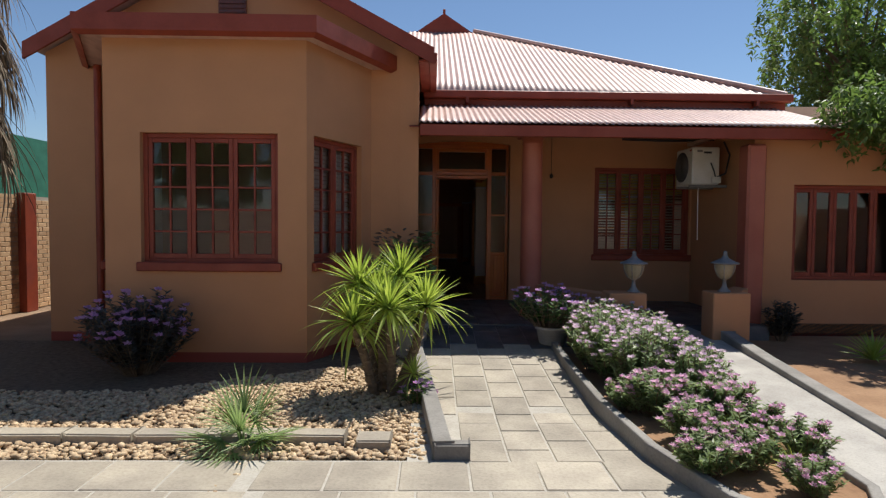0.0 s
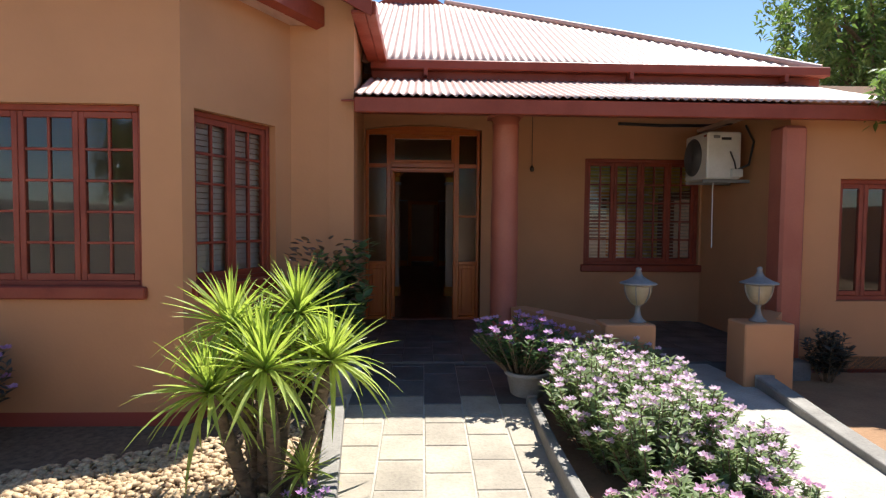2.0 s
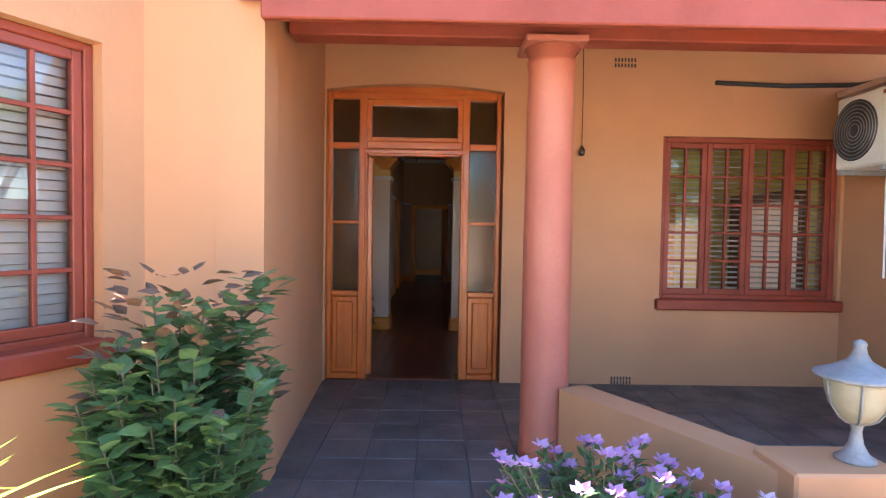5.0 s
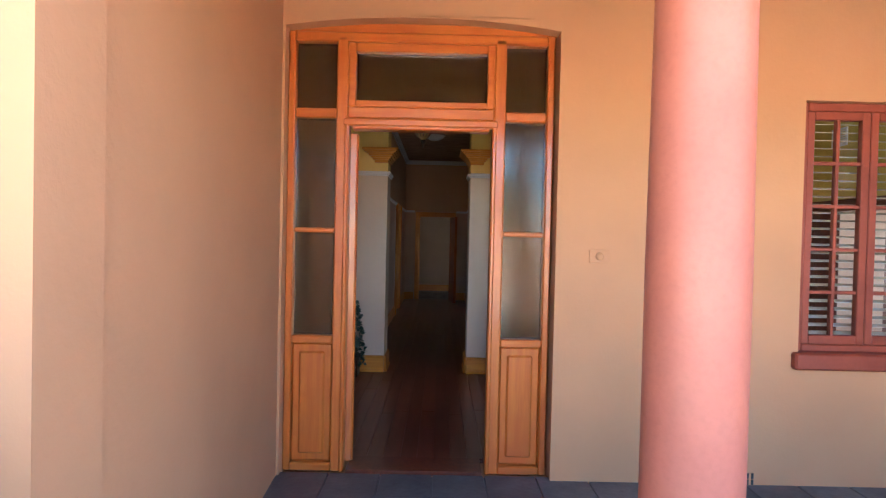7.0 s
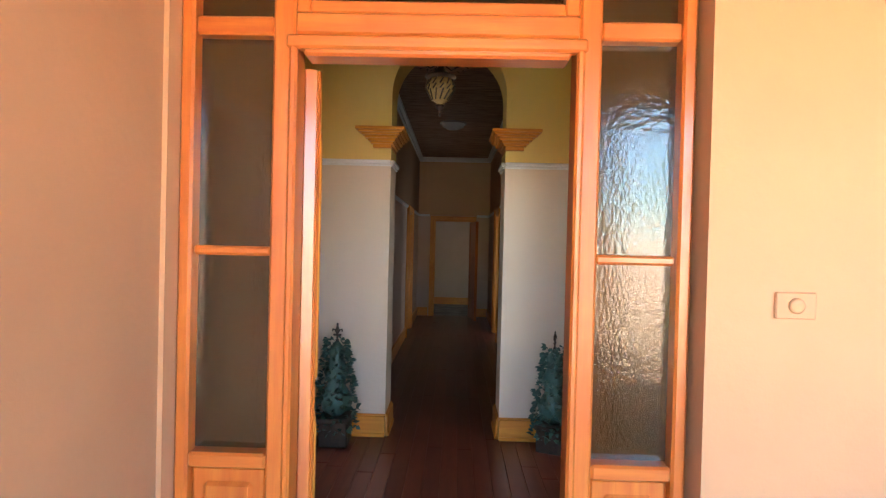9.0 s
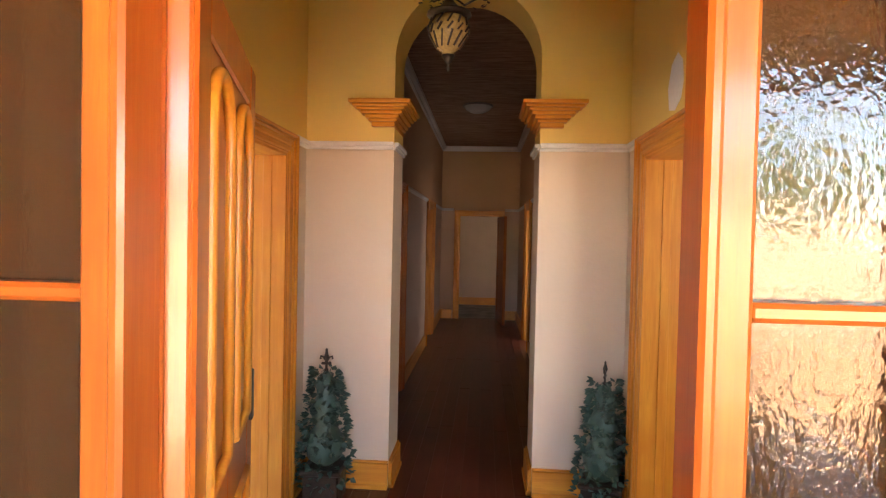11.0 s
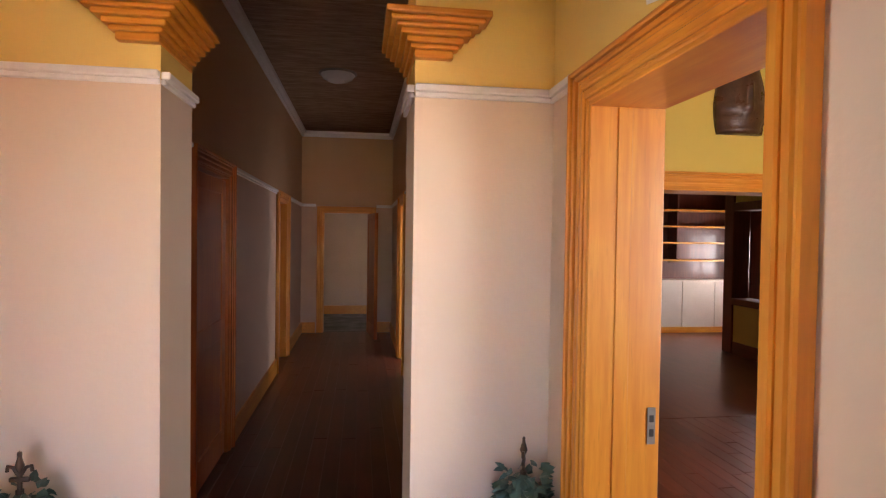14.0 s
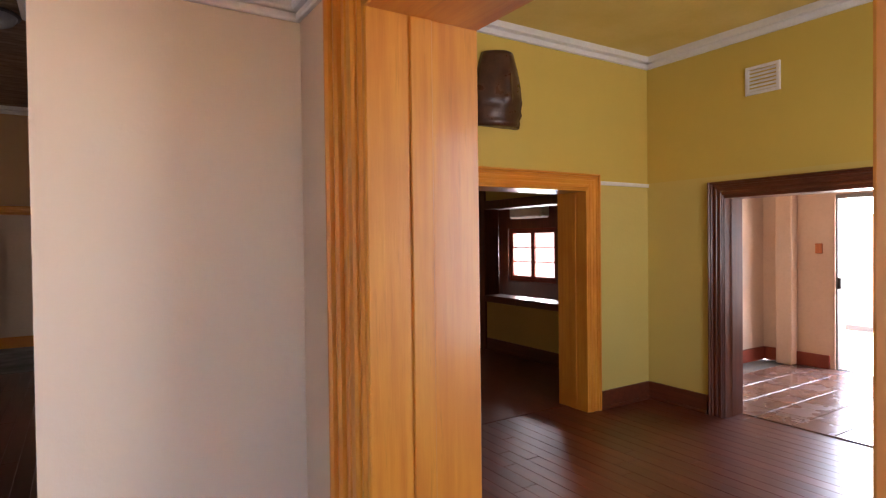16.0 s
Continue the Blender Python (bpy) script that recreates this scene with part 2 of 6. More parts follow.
PETAL_PINK = leafy("pink_petal", (0.74, 0.48, 0.62), (0.62, 0.34, 0.50))
PETAL_PALE = leafy("pale_lilac_petal", (0.74, 0.60, 0.69), (0.63, 0.43, 0.58))
PETAL_PURPLE = leafy("purple_petal", (0.46, 0.24, 0.50), (0.60, 0.42, 0.62))
BARK = mat("fibrous_bark", (0.23, 0.165, 0.10), (0.13, 0.09, 0.055), 8, 50, 0.95, 0.8, stretch=(1, 1, 3))
IRON = mat("dark_bronze_metal", (0.085, 0.06, 0.045), (0.05, 0.04, 0.035), 9, 60, 0.45, 0.1, metal=0.7)
GREY_METAL = mat("grey_painted_metal", (0.24, 0.235, 0.23), (0.17, 0.165, 0.16), 6, 50, 0.5, 0.05)
CREAM_GLASS = mat("cream_lamp_glass", (0.38, 0.31, 0.20), (0.29, 0.235, 0.15), 6, 40, 0.35, 0.05, grain=0.2)
AC_WHITE = mat("aged_white_enamel", (0.70, 0.68, 0.62), (0.62, 0.60, 0.53), 4, 40, 0.45, 0.03, grain=0.15)
BLACK = mat("black_plastic", (0.03, 0.03, 0.032), (0.022, 0.022, 0.024), 6, 40, 0.5, 0.05)
TERRACOTTA = mat("glazed_terracotta_tile", (0.20, 0.105, 0.08), (0.15, 0.08, 0.065), 3, 40, 0.25, 0.05, vary=0.15)
MASK_WOOD = mat("dark_carved_wood", (0.085, 0.032, 0.02), (0.05, 0.02, 0.014), 9, 40, 0.35, 0.2)
PALE_PANEL = mat("pale_laminate", (0.66, 0.56, 0.48), (0.6, 0.5, 0.42), 3, 40, 0.45, 0.03, grain=0.1)
DAYLIGHT, dl_nt, dl_p = node_mat("daylight_beyond_window")
dl_p.inputs["Base Color"].default_value = (0.8, 0.85, 0.85, 1)
dl_p.inputs["Emission Color"].default_value = (0.93, 0.97, 1.0, 1)
dl_p.inputs["Emission Strength"].default_value = 0.035
SHADE_NET = mat("green_shade_net", (0.03, 0.20, 0.13), (0.025, 0.15, 0.10), 4, 90, 0.9, 0.3)
BLIND = mat("pale_blind_slat", (0.72, 0.64, 0.55), (0.64, 0.56, 0.48), 4, 40, 0.55, 0.03, grain=0.1)
GLASS = pane_glass("window_glass")
RIPPLE = rippled_glass("amber_rippled_glass")
AMBER_GLASS = mat("gold_mosaic_glass", (0.42, 0.30, 0.13), (0.26, 0.17, 0.07), 40, 90, 0.2, 0.1)
LAMP_GLASS = mat("opal_lamp_glass", (0.72, 0.74, 0.76), (0.66, 0.68, 0.7), 5, 40, 0.25, 0.0, grain=0.05)


# ---------- mesh helpers ----------
def mesh_ob(name, verts, faces, material, parent=None, smooth=False, mats=None, idx=None):
    me = bpy.data.meshes.new(name)
    me.from_pydata([tuple(v) for v in verts], [], [tuple(f) for f in faces])
    for m in (mats or [material]):
        me.materials.append(m)
    if idx is not None:
        me.polygons.foreach_set("material_index", idx)
    if smooth:
        me.polygons.foreach_set("use_smooth", [True] * len(me.polygons))
    me.update()
    ob = new(name, me)
    ob.parent = parent
    return ob


def bm_ob(name, bm, material, parent=None, smooth=False, bevel=0.0, segments=2):
    if bevel:
        bmesh.ops.bevel(bm, geom=list(bm.edges), offset=bevel, segments=segments, profile=0.5, affect="EDGES", clamp_overlap=True)
    bmesh.ops.recalc_face_normals(bm, faces=list(bm.faces))
    me = bpy.data.meshes.new(name)
    bm.to_mesh(me)
    bm.free()
    me.materials.append(material)
    if smooth:
        me.polygons.foreach_set("use_smooth", [True] * len(me.polygons))
    ob = new(name, me)
    ob.parent = parent
    return ob


def add_box(bm, x0, x1, y0, y1, z0, z1, m=None):
    mm = Matrix.LocRotScale(((x0 + x1) / 2, (y0 + y1) / 2, (z0 + z1) / 2), None, (abs(x1 - x0), abs(y1 - y0), abs(z1 - z0)))
    bmesh.ops.create_cube(bm, size=1, matrix=(m @ mm) if m else mm)


SPLIT = {"bracket", "post", "rail", "glazing_bar", "sash", "louvre", "stile", "raised_panel", "frame", "slot", "jamb", "stop", "transom_sash", "door", "board", "shelf", "cupboard_door", "side", "hole"}


def boxes(name, dims, material, parent=None, bevel=0.004, m=None):
    """Bevelled blocks: one mesh, or for the kinds of parts in SPLIT an object for each block."""
    if parent and name in SPLIT and len(dims) > 1:
        return [boxes(name, [d], material, parent, bevel, m) for d in dims][-1]
    bm = bmesh.new()
    for d in dims:
        add_box(bm, *d, m=m)
    return bm_ob(name, bm, material, parent, bevel=bevel, segments=1)


def empty(name, x=0, y=0, z=0):
    ob = new(name)
    ob.location = (x, y, z)
    ob.empty_display_size = 0.1
    return ob


def child_at(ob, parent):
    """Makes ob a part of parent and leaves it where it stands."""
    ob.parent = parent
    ob.matrix_parent_inverse = Matrix.Translation(parent.location).inverted()
    return ob


def lathe(name, profile, material, parent=None, at=(0, 0, 0), n=24, smooth=True):
    verts, faces = [], []
    k = len(profile)
    for i in range(n):
        a = 2 * math.pi * i / n
        for r, z in profile:
            verts.append((at[0] + r * math.cos(a), at[1] + r * math.sin(a), at[2] + z))
    for i in range(n):
        j = (i + 1) % n
        for p in range(k - 1):
            faces.append((i * k + p, j * k + p, j * k + p + 1, i * k + p + 1))
    faces.append([i * k for i in range(n)][::-1])
    faces.append([i * k + k - 1 for i in range(n)])
    return mesh_ob(name, verts, faces, material, parent, smooth)


def tube(name, pts, radius, material, parent=None, n=8, taper=None):
    cu = bpy.data.curves.new(name, "CURVE")
    cu.dimensions, cu.bevel_depth, cu.bevel_resolution = "3D", radius, max(1, n // 4)
    cu.use_fill_caps = True
    sp = cu.splines.new("POLY")
    sp.points.add(len(pts) - 1)
    for i, p in enumerate(pts):
        sp.points[i].co = (*p, 1)
        sp.points[i].radius = 1 if taper is None else 1 + (taper - 1) * i / (len(pts) - 1)
    tmp = bpy.data.objects.new(name, cu)
    me = bpy.data.meshes.new_from_object(tmp)
    bpy.data.objects.remove(tmp)
    bpy.data.curves.remove(cu)
    me.materials.clear()
    me.materials.append(material)
    me.polygons.foreach_set("use_smooth", [True] * len(me.polygons))
    ob = new(name, me)
    ob.parent = parent
    return ob


def prism(name, outline, z0, z1, material, parent=None):
    n = len(outline)
    verts = [(x, y, z0) for x, y in outline] + [(x, y, z1) for x, y in outline]
    faces = [tuple(range(n))[::-1], tuple(range(n, 2 * n))] + [(i, (i + 1) % n, n + (i + 1) % n, n + i) for i in range(n)]
    return mesh_ob(name, verts, faces, material, parent)


def wall(name, a, b, z0, z1, thick, openings=(), front=None, back=None, label="", category="wall"):
    """A wall from a to b in plan; its front is on the right of the way from a to b, its back thick metres to the left.
    openings: (u0, u1, z0, z1) along it."""
    a, b = Vector(a), Vector(b)
    length = (b - a).length
    us = sorted({0.0, length, *[v for o in openings for v in o[:2]]})
    zs = sorted({z0, z1, *[v for o in openings for v in o[2:]]})
    d = (b - a) / length
    nrm = Vector((-d.y, d.x))

    def solid(i, j):
        if not (0 <= i < len(us) - 1 and 0 <= j < len(zs) - 1):
            return False
        u, z = (us[i] + us[i + 1]) / 2, (zs[j] + zs[j + 1]) / 2
        return not any(o[0] < u < o[1] and o[2] < z < o[3] for o in openings)

    verts, faces, idx, seen = [], [], [], {}

    def v(i, j, k):
        key = (i, j, k)
        if key not in seen:
            p = a + d * us[i] + nrm * (thick * k)
            seen[key] = len(verts)
            verts.append((p.x, p.y, zs[j]))
        return seen[key]

    for i in range(len(us) - 1):
        for j in range(len(zs) - 1):
            if not solid(i, j):
                continue
            faces.append((v(i, j, 0), v(i + 1, j, 0), v(i + 1, j + 1, 0), v(i, j + 1, 0)))
            faces.append((v(i, j, 1), v(i, j + 1, 1), v(i + 1, j + 1, 1), v(i + 1, j, 1)))
            idx += [0, 1]
            for di, dj, q in ((-1, 0, ((i, j), (i, j + 1))), (1, 0, ((i + 1, j + 1), (i + 1, j))), (0, -1, ((i + 1, j), (i, j))), (0, 1, ((i, j + 1), (i + 1, j + 1)))):
                if not solid(i + di, j + dj):
                    (p, r), (s, t) = q
                    faces.append((v(p, r, 0), v(s, t, 0), v(s, t, 1), v(p, r, 1)))
                    idx.append(0)
    return tagged(mesh_ob(name, verts, faces, front, mats=[front, back or front], idx=idx), label, category, kind="structure")


def scatter_mesh(name, tv, tf, mats4, material, parent=None, smooth=False):
    """One mesh out of many placed copies of a small template."""
    tv = np.array(tv, float)
    k = len(tv)
    M = np.array([np.array(m) for m in mats4])
    vs = np.einsum("nij,kj->nki", M[:, :3, :3], tv) + M[:, None, :3, 3]
    faces = []
    for i in range(len(M)):
        faces += [tuple(q + i * k for q in f) for f in tf]
    return tagged(mesh_ob(name, vs.reshape(-1, 3), faces, material, parent, smooth), kind="stuff" if parent or len(M) > 10 else "")


def trs(p, rot, s):
    return Matrix.LocRotScale(p, rot, s if isinstance(s, (tuple, Vector)) else (s, s, s))


def towards(direction, spin=0.0):
    """A turn that takes +Y to the direction."""
    return Vector(direction).to_track_quat("Y", "Z") @ Euler((0, spin, 0)).to_quaternion()


LEAF_V = [(0, 0, 0), (-0.5, 0.35, 0.1), (0, 0.4, 0), (0.5, 0.35, 0.1), (-0.3, 0.75, 0.05), (0, 0.8, -0.04), (0.3, 0.75, 0.05), (0, 1.1, -0.12)]
LEAF_F = [(0, 2, 1), (0, 3, 2), (1, 2, 5, 4), (2, 3, 6, 5), (4, 5, 7), (5, 6, 7)]


# ---------- ground ----------
def ground_z(y):
    """Height of the garden path, which climbs to the verandah."""
    return -0.25 + 0.23 * min(1.0, max(0.0, (y + 5.4) / 2.85))


G = 400.0
tagged(mesh_ob("ground", [(-G, -G, -0.30), (G, -G, -0.30), (G, G, -0.30), (-G, G, -0.30)], [(0, 1, 2, 3)], GROUND),
       "dry sandy garden ground reaching the horizon", "ground", kind="structure")
tagged(boxes("pebble_bed", [(-7.5, -0.5, -6.28, -2.4, -0.31, -0.275)], PEBBLE_BED, bevel=0), "gritty bed under the river pebbles, bare and dark for the bay's shade", "ground", kind="structure")
tagged(boxes("soil_bed", [(3.05, 9.0, -9.0, -2.2, -0.31, -0.20)], SOIL, bevel=0), "bare orange-brown soil bed beside the ramp", "ground", kind="structure")

# ---------- house shell ----------
BX, BY = (-4.17, -1.92), -3.55
GY, GL, GR = -2.35, -5.58, -0.70
FY = -0.10

BAY_SIDE = (Vector((-1.33, GY)) - Vector((BX[1], BY))).length
wall("wall_bay_front", (BX[0], BY), (BX[1], BY), -0.3, 3.36, 0.25, [(0.40, 1.93, 0.85, 2.31)], OCHRE, WALL_WHITE, "ochre plastered bay wall with a red plinth")
wall("wall_bay_right", (BX[1], BY), (-1.33, GY), -0.3, 3.36, 0.25, [(0.13, 1.11, 0.85, 2.31)], OCHRE, WALL_WHITE, "ochre plastered slanting bay wall with a window")
wall("wall_bay_left", (-4.76, GY), (BX[0], BY), -0.3, 3.36, 0.25, [(BAY_SIDE - 1.11, BAY_SIDE - 0.13, 0.85, 2.31)], OCHRE, WALL_WHITE, "ochre plastered slanting bay wall with a window")
wall("wall_gable_right", (-1.33, GY), (GR, GY), -0.3, 3.5, 0.25, (), OCHRE, WALL_WHITE, "ochre plastered gable wall beside the bay")
wall("wall_gable_left", (GL, GY), (-4.76, GY), -0.3, 3.5, 0.25, (), OCHRE, WALL_WHITE, "ochre plastered gable wall beside the bay")
wall("wall_wing_side", (GR, GY + 0.004), (-0.826, FY), -0.3, 3.6, 0.25, (), OCHRE, WALL_WHITE, "ochre plastered side wall beside the front door")
wall("wall_west", (GL, 9.95), (GL, GY + 0.25), -0.3, 3.5, 0.25, [(6.9, 8.6, 0.85, 2.35)], OCHRE, WALL_WHITE, "ochre plastered outer wall")
# gable triangle over the bay
mesh_ob("wall_gable_top", [(GL, GY + 0.01, 3.36), (GR, GY + 0.01, 3.36), (GR, GY + 0.01, 3.52), (-3.14, GY + 0.01, 4.86), (GL, GY + 0.01, 3.52),
                           (GL, GY + 0.26, 3.36), (GR, GY + 0.26, 3.36), (GR, GY + 0.26, 3.52), (-3.14, GY + 0.26, 4.86), (GL, GY + 0.26, 3.52)],
        [(0, 1, 2, 3, 4), (9, 8, 7, 6, 5), (0, 5, 6, 1), (1, 6, 7, 2), (2, 7, 8, 3), (3, 8, 9, 4), (4, 9, 5, 0)], OCHRE)
tagged(bpy.data.objects["wall_gable_top"], "ochre plastered gable over the bay window", "wall", kind="structure")

wall("wall_facade", (-0.826, FY), (5.118, FY), -0.3, 3.45, 0.32,
     [(-0.81 + 0.826, 0.826 + 0.826, -0.02, 2.76), (2.30 + 0.826, 3.97 + 0.826, 0.80, 2.32)], OCHRE, WALL_YELLOW, "ochre plastered verandah wall with door and window")
wall("wall_verandah_end", (4.0, -2.05), (4.0, FY), -0.3, 2.74, -0.22, (), OCHRE, OCHRE, "ochre plastered end wall of the verandah")
wall("wall_right_front", (3.90, -2.20), (8.2, -2.20), -0.3, 2.75, 0.22, [(0.57, 2.1, 0.58, 1.90)], OCHRE, WALL_BEIGE, "ochre plastered front wall with a barred window")

# inner walls
VL, VR, AY = -0.99, 0.976, 2.61
wall("wall_vestibule_left", (VL, 0.22), (VL, AY), 0, 3.45, 0.20, [(1.19, 2.03, 0.0, 2.03)], WALL_IN, WALL_WHITE, "beige and ochre vestibule wall with a doorway")
wall("wall_vestibule_right", (VR, AY), (VR, 0.22), 0, 3.45, 0.235, [(0.36, 1.20, 0.0, 2.03)], WALL_IN, WALL_YELLOW, "beige and ochre vestibule wall with a doorway")
wall("wall_vestibule_front", (VR, 0.224), (VL, 0.224), 0, 3.45, -0.01, [(VR - 0.826, VR + 0.81, 0.0, 2.69)], WALL_IN, WALL_IN, "vestibule side of the front wall")
HL, HR, HY = -0.70, 0.76, 9.95
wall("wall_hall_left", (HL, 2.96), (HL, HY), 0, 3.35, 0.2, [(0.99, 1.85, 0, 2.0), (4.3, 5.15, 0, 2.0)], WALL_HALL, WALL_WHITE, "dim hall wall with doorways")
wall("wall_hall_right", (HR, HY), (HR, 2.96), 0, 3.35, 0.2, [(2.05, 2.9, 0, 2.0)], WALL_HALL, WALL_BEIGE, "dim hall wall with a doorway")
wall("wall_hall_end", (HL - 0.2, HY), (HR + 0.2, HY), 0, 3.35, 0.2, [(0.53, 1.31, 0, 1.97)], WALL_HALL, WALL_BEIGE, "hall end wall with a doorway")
wall("wall_back_room", (-3.0, 12.2), (3.0, 12.2), 0, 3.35, 0.2, (), WALL_BEIGE, WALL_BEIGE, "plain wall of the back room")
wall("wall_back_room_left", (-3.0, 10.15), (-3.0, 12.2), 0, 3.35, 0.2, (), WALL_BEIGE, WALL_BEIGE, "plain wall of the back room")
wall("wall_back_room_right", (3.0, 12.2), (3.0, 10.15), 0, 3.35, 0.2, [(0.7, 1.2, 1.2, 2.0)], WALL_BEIGE, WALL_BEIGE, "plain wall of the back room with an added, unseen opening")
wall("wall_hall_end_left", (-5.58, HY), (HL - 0.2, HY), 0, 3.35, 0.2, (), WALL_WHITE, WALL_BEIGE, "plain inner wall")
# arch between vestibule and hall
AR, SP = 0.4425, 2.66
seg = 24
arc = [(-AR * math.cos(math.pi * i / seg), SP + AR * math.sin(math.pi * i / seg)) for i in range(seg + 1)]
verts, faces = [], []
for yy in (AY, 2.98):
    verts += [(VL, yy, 0), (-AR, yy, 0), *[(x, yy, z) for x, z in arc], (AR, yy, 0), (VR, yy, 0), (VR, yy, 3.45), (VL, yy, 3.45)]
n = len(verts) // 2
top = [(x, 3.45) for x, z in arc]
base = len(verts)
for yy in (AY, 2.98):
    verts += [(x, yy, 3.45) for x, z in top]
faces = []
for side, off, tb in ((0, 0, base), (1, n, base + seg + 1)):
    quad = [(off + 0, off + 1, off + 2, tb, off + n - 1)]
    quad += [(off + 2 + i, off + 3 + i, tb + i + 1, tb + i) for i in range(seg)]
    quad += [(off + 2 + seg, off + 3 + seg, off + 4 + seg, off + 5 + seg, tb + seg)]
    faces += [q if side == 0 else q[::-1] for q in quad]
faces += [(2 + i, n + 2 + i, n + 3 + i, 3 + i) for i in range(seg)] + [(1, n + 1, n + 2, 2), (2 + seg, n + 2 + seg, n + 3 + seg, 3 + seg)]
tagged(mesh_ob("wall_arch", verts, faces, WALL_IN), "beige and ochre wall with a round arch into the hall", "wall", kind="structure")

# rooms on the right
RE, RN = 5.22, 4.925
wall("wall_dining_north", (VR + 0.26, RN), (RE + 0.25, RN), 0, 3.45, 0.35, [(1.06, 4.39 - VR - 0.26, 0.0, 2.02)], WALL_YELLOW, WALL_YELLOW, "mustard wall with a wide wood-lined doorway")
wall("wall_dining_east", (RE, RN), (RE, 0.22), 0, 3.45, 0.25, [(RN - 4.15, RN - 2.45, 0.0, 1.93)], WALL_YELLOW, WALL_BEIGE, "mustard wall with a dark-framed doorway")
wall("wall_divider", (5.45, 8.05), (5.45, 5.275), 0, 3.45, 0.2, [(0.10, 1.75, 0.77, 2.05)], WALL_YELLOW, WALL_YELLOW, "mustard wall with a serving hatch")
wall("wall_shelf_room_north", (1.2, 10.0), (7.0, 10.0), 0, 3.45, 0.2, (), WALL_YELLOW, WALL_BEIGE, "plain wall behind the shelves")
wall("wall_shelf_room_east", (7.0, 10.0), (7.0, 5.275), 0, 3.45, 0.2, [(0.7, 1.92, 0.84, 1.76)], DARK_WOOD, WALL_BEIGE, "wood-panelled wall with a window")
wall("wall_sunroom_north", (5.47, 5.28), (8.0, 5.28), 0, 3.45, 0.1, (), WALL_BEIGE, WALL_BEIGE, "beige sunroom wall")
wall("wall_sunroom_south", (8.0, 0.22), (5.47, 0.22), 0, 3.45, 0.1, (), WALL_BEIGE, WALL_BEIGE, "beige sunroom wall")
wall("wall_sunroom_east", (7.95, 5.28), (7.95, 0.22), 0, 3.45, 0.26, [(0.83, 1.73, 0.0, 2.05)], WALL_BEIGE, OCHRE, "beige sunroom wall with an open garden door")
wall("wall_bedroom_back", (-5.4, 3.6), (VL - 0.2, 3.6), 0, 3.35, 0.2, (), WALL_WHITE, WALL_WHITE, "white bedroom wall")

# ceilings and floors under the rooms
def slab(name, x0, x1, y0, y1, z0, z1, m, label, cat):
    return tagged(boxes(name, [(x0, x1, y0, y1, z0, z1)], m, bevel=0), label, cat, kind="structure")


prism("ceiling_bay", [(-4.6, GY + 0.1), (BX[0] + 0.1, BY + 0.2), (BX[1] - 0.1, BY + 0.2), (-1.5, GY + 0.1)], 3.29, 3.33, WALL_WHITE)
tagged(bpy.data.objects["ceiling_bay"], "white bay ceiling", "ceiling", kind="structure")
# Unseen partition, added so the bay windows look into a dark room.
wall("wall_bay_light_block", (-5.4, 0.3), (VL - 0.2, 0.3), 0, 3.37, 0.12, (), WALL_BEIGE, WALL_WHITE, "added wall that keeps light out of the bay room")
wall("wall_wing_east", (8.2, -2.2), (8.2, 0.32), -0.3, 2.75, 0.2, (), OCHRE, WALL_BEIGE, "ochre plastered outer wall")
wall("wall_facade_end", (5.12, FY), (8.1, FY), -0.3, 2.72, 0.32, (), OCHRE, WALL_YELLOW, "plain wall behind the right wing")
slab("ceiling_vestibule", VL - 0.1, VR + 0.1, 0.2, 2.99, 3.40, 3.46, CEIL_YELLOW, "ochre vestibule ceiling", "ceiling")
slab("ceiling_hall", HL - 0.1, HR + 0.1, 2.9, HY + 0.1, 3.25, 3.32, CEIL, "brown woven-paper hall ceiling", "ceiling")
slab("ceiling_dining", VR + 0.2, RE + 0.2, 0.1, RN + 0.2, 3.30, 3.36, CEIL_YELLOW, "mustard painted ceiling", "ceiling")
slab("ceiling_shelf_room", 0.96, 7.1, 5.0, 10.1, 3.0, 3.06, DARK_WOOD, "dark boarded ceiling", "ceiling")
slab("ceiling_sunroom", 5.4, 8.2, 0.2, 5.3, 2.6, 2.66, WALL_BEIGE, "beige sunroom ceiling", "ceiling")
slab("ceiling_bedroom", -5.5, VL - 0.1, GY + 0.1, HY, 3.37, 3.43, WALL_WHITE, "white bedroom ceiling", "ceiling")
slab("ceiling_back_room", -3.1, 3.1, HY, 12.3, 3.33, 3.39, WALL_WHITE, "white back room ceiling", "ceiling")
slab("ceiling_right_wing", 3.9, 8.2, -2.1, 0.3, 2.70, 2.75, WALL_BEIGE, "plain ceiling", "ceiling")
slab("floor_slab", -5.5, 8.2, -2.2, 12.3, -0.28, -0.022, GROUT_DARK, "concrete slab under the house floors", "floor")
# Floor takes the walls' white, standing in for overexposed daylight glare.
slab("floor_bedroom", -5.4, VL - 0.1, -2.1, HY, -0.02, 0.0, WALL_WHITE, "pale bedroom floor, coloured white for the glare of daylight", "floor")
slab("floor_back_room", -3.0, 3.0, HY + 0.1, 12.2, -0.02, -0.002, SLATE_AND_SHADED, "dark back room floor", "floor")

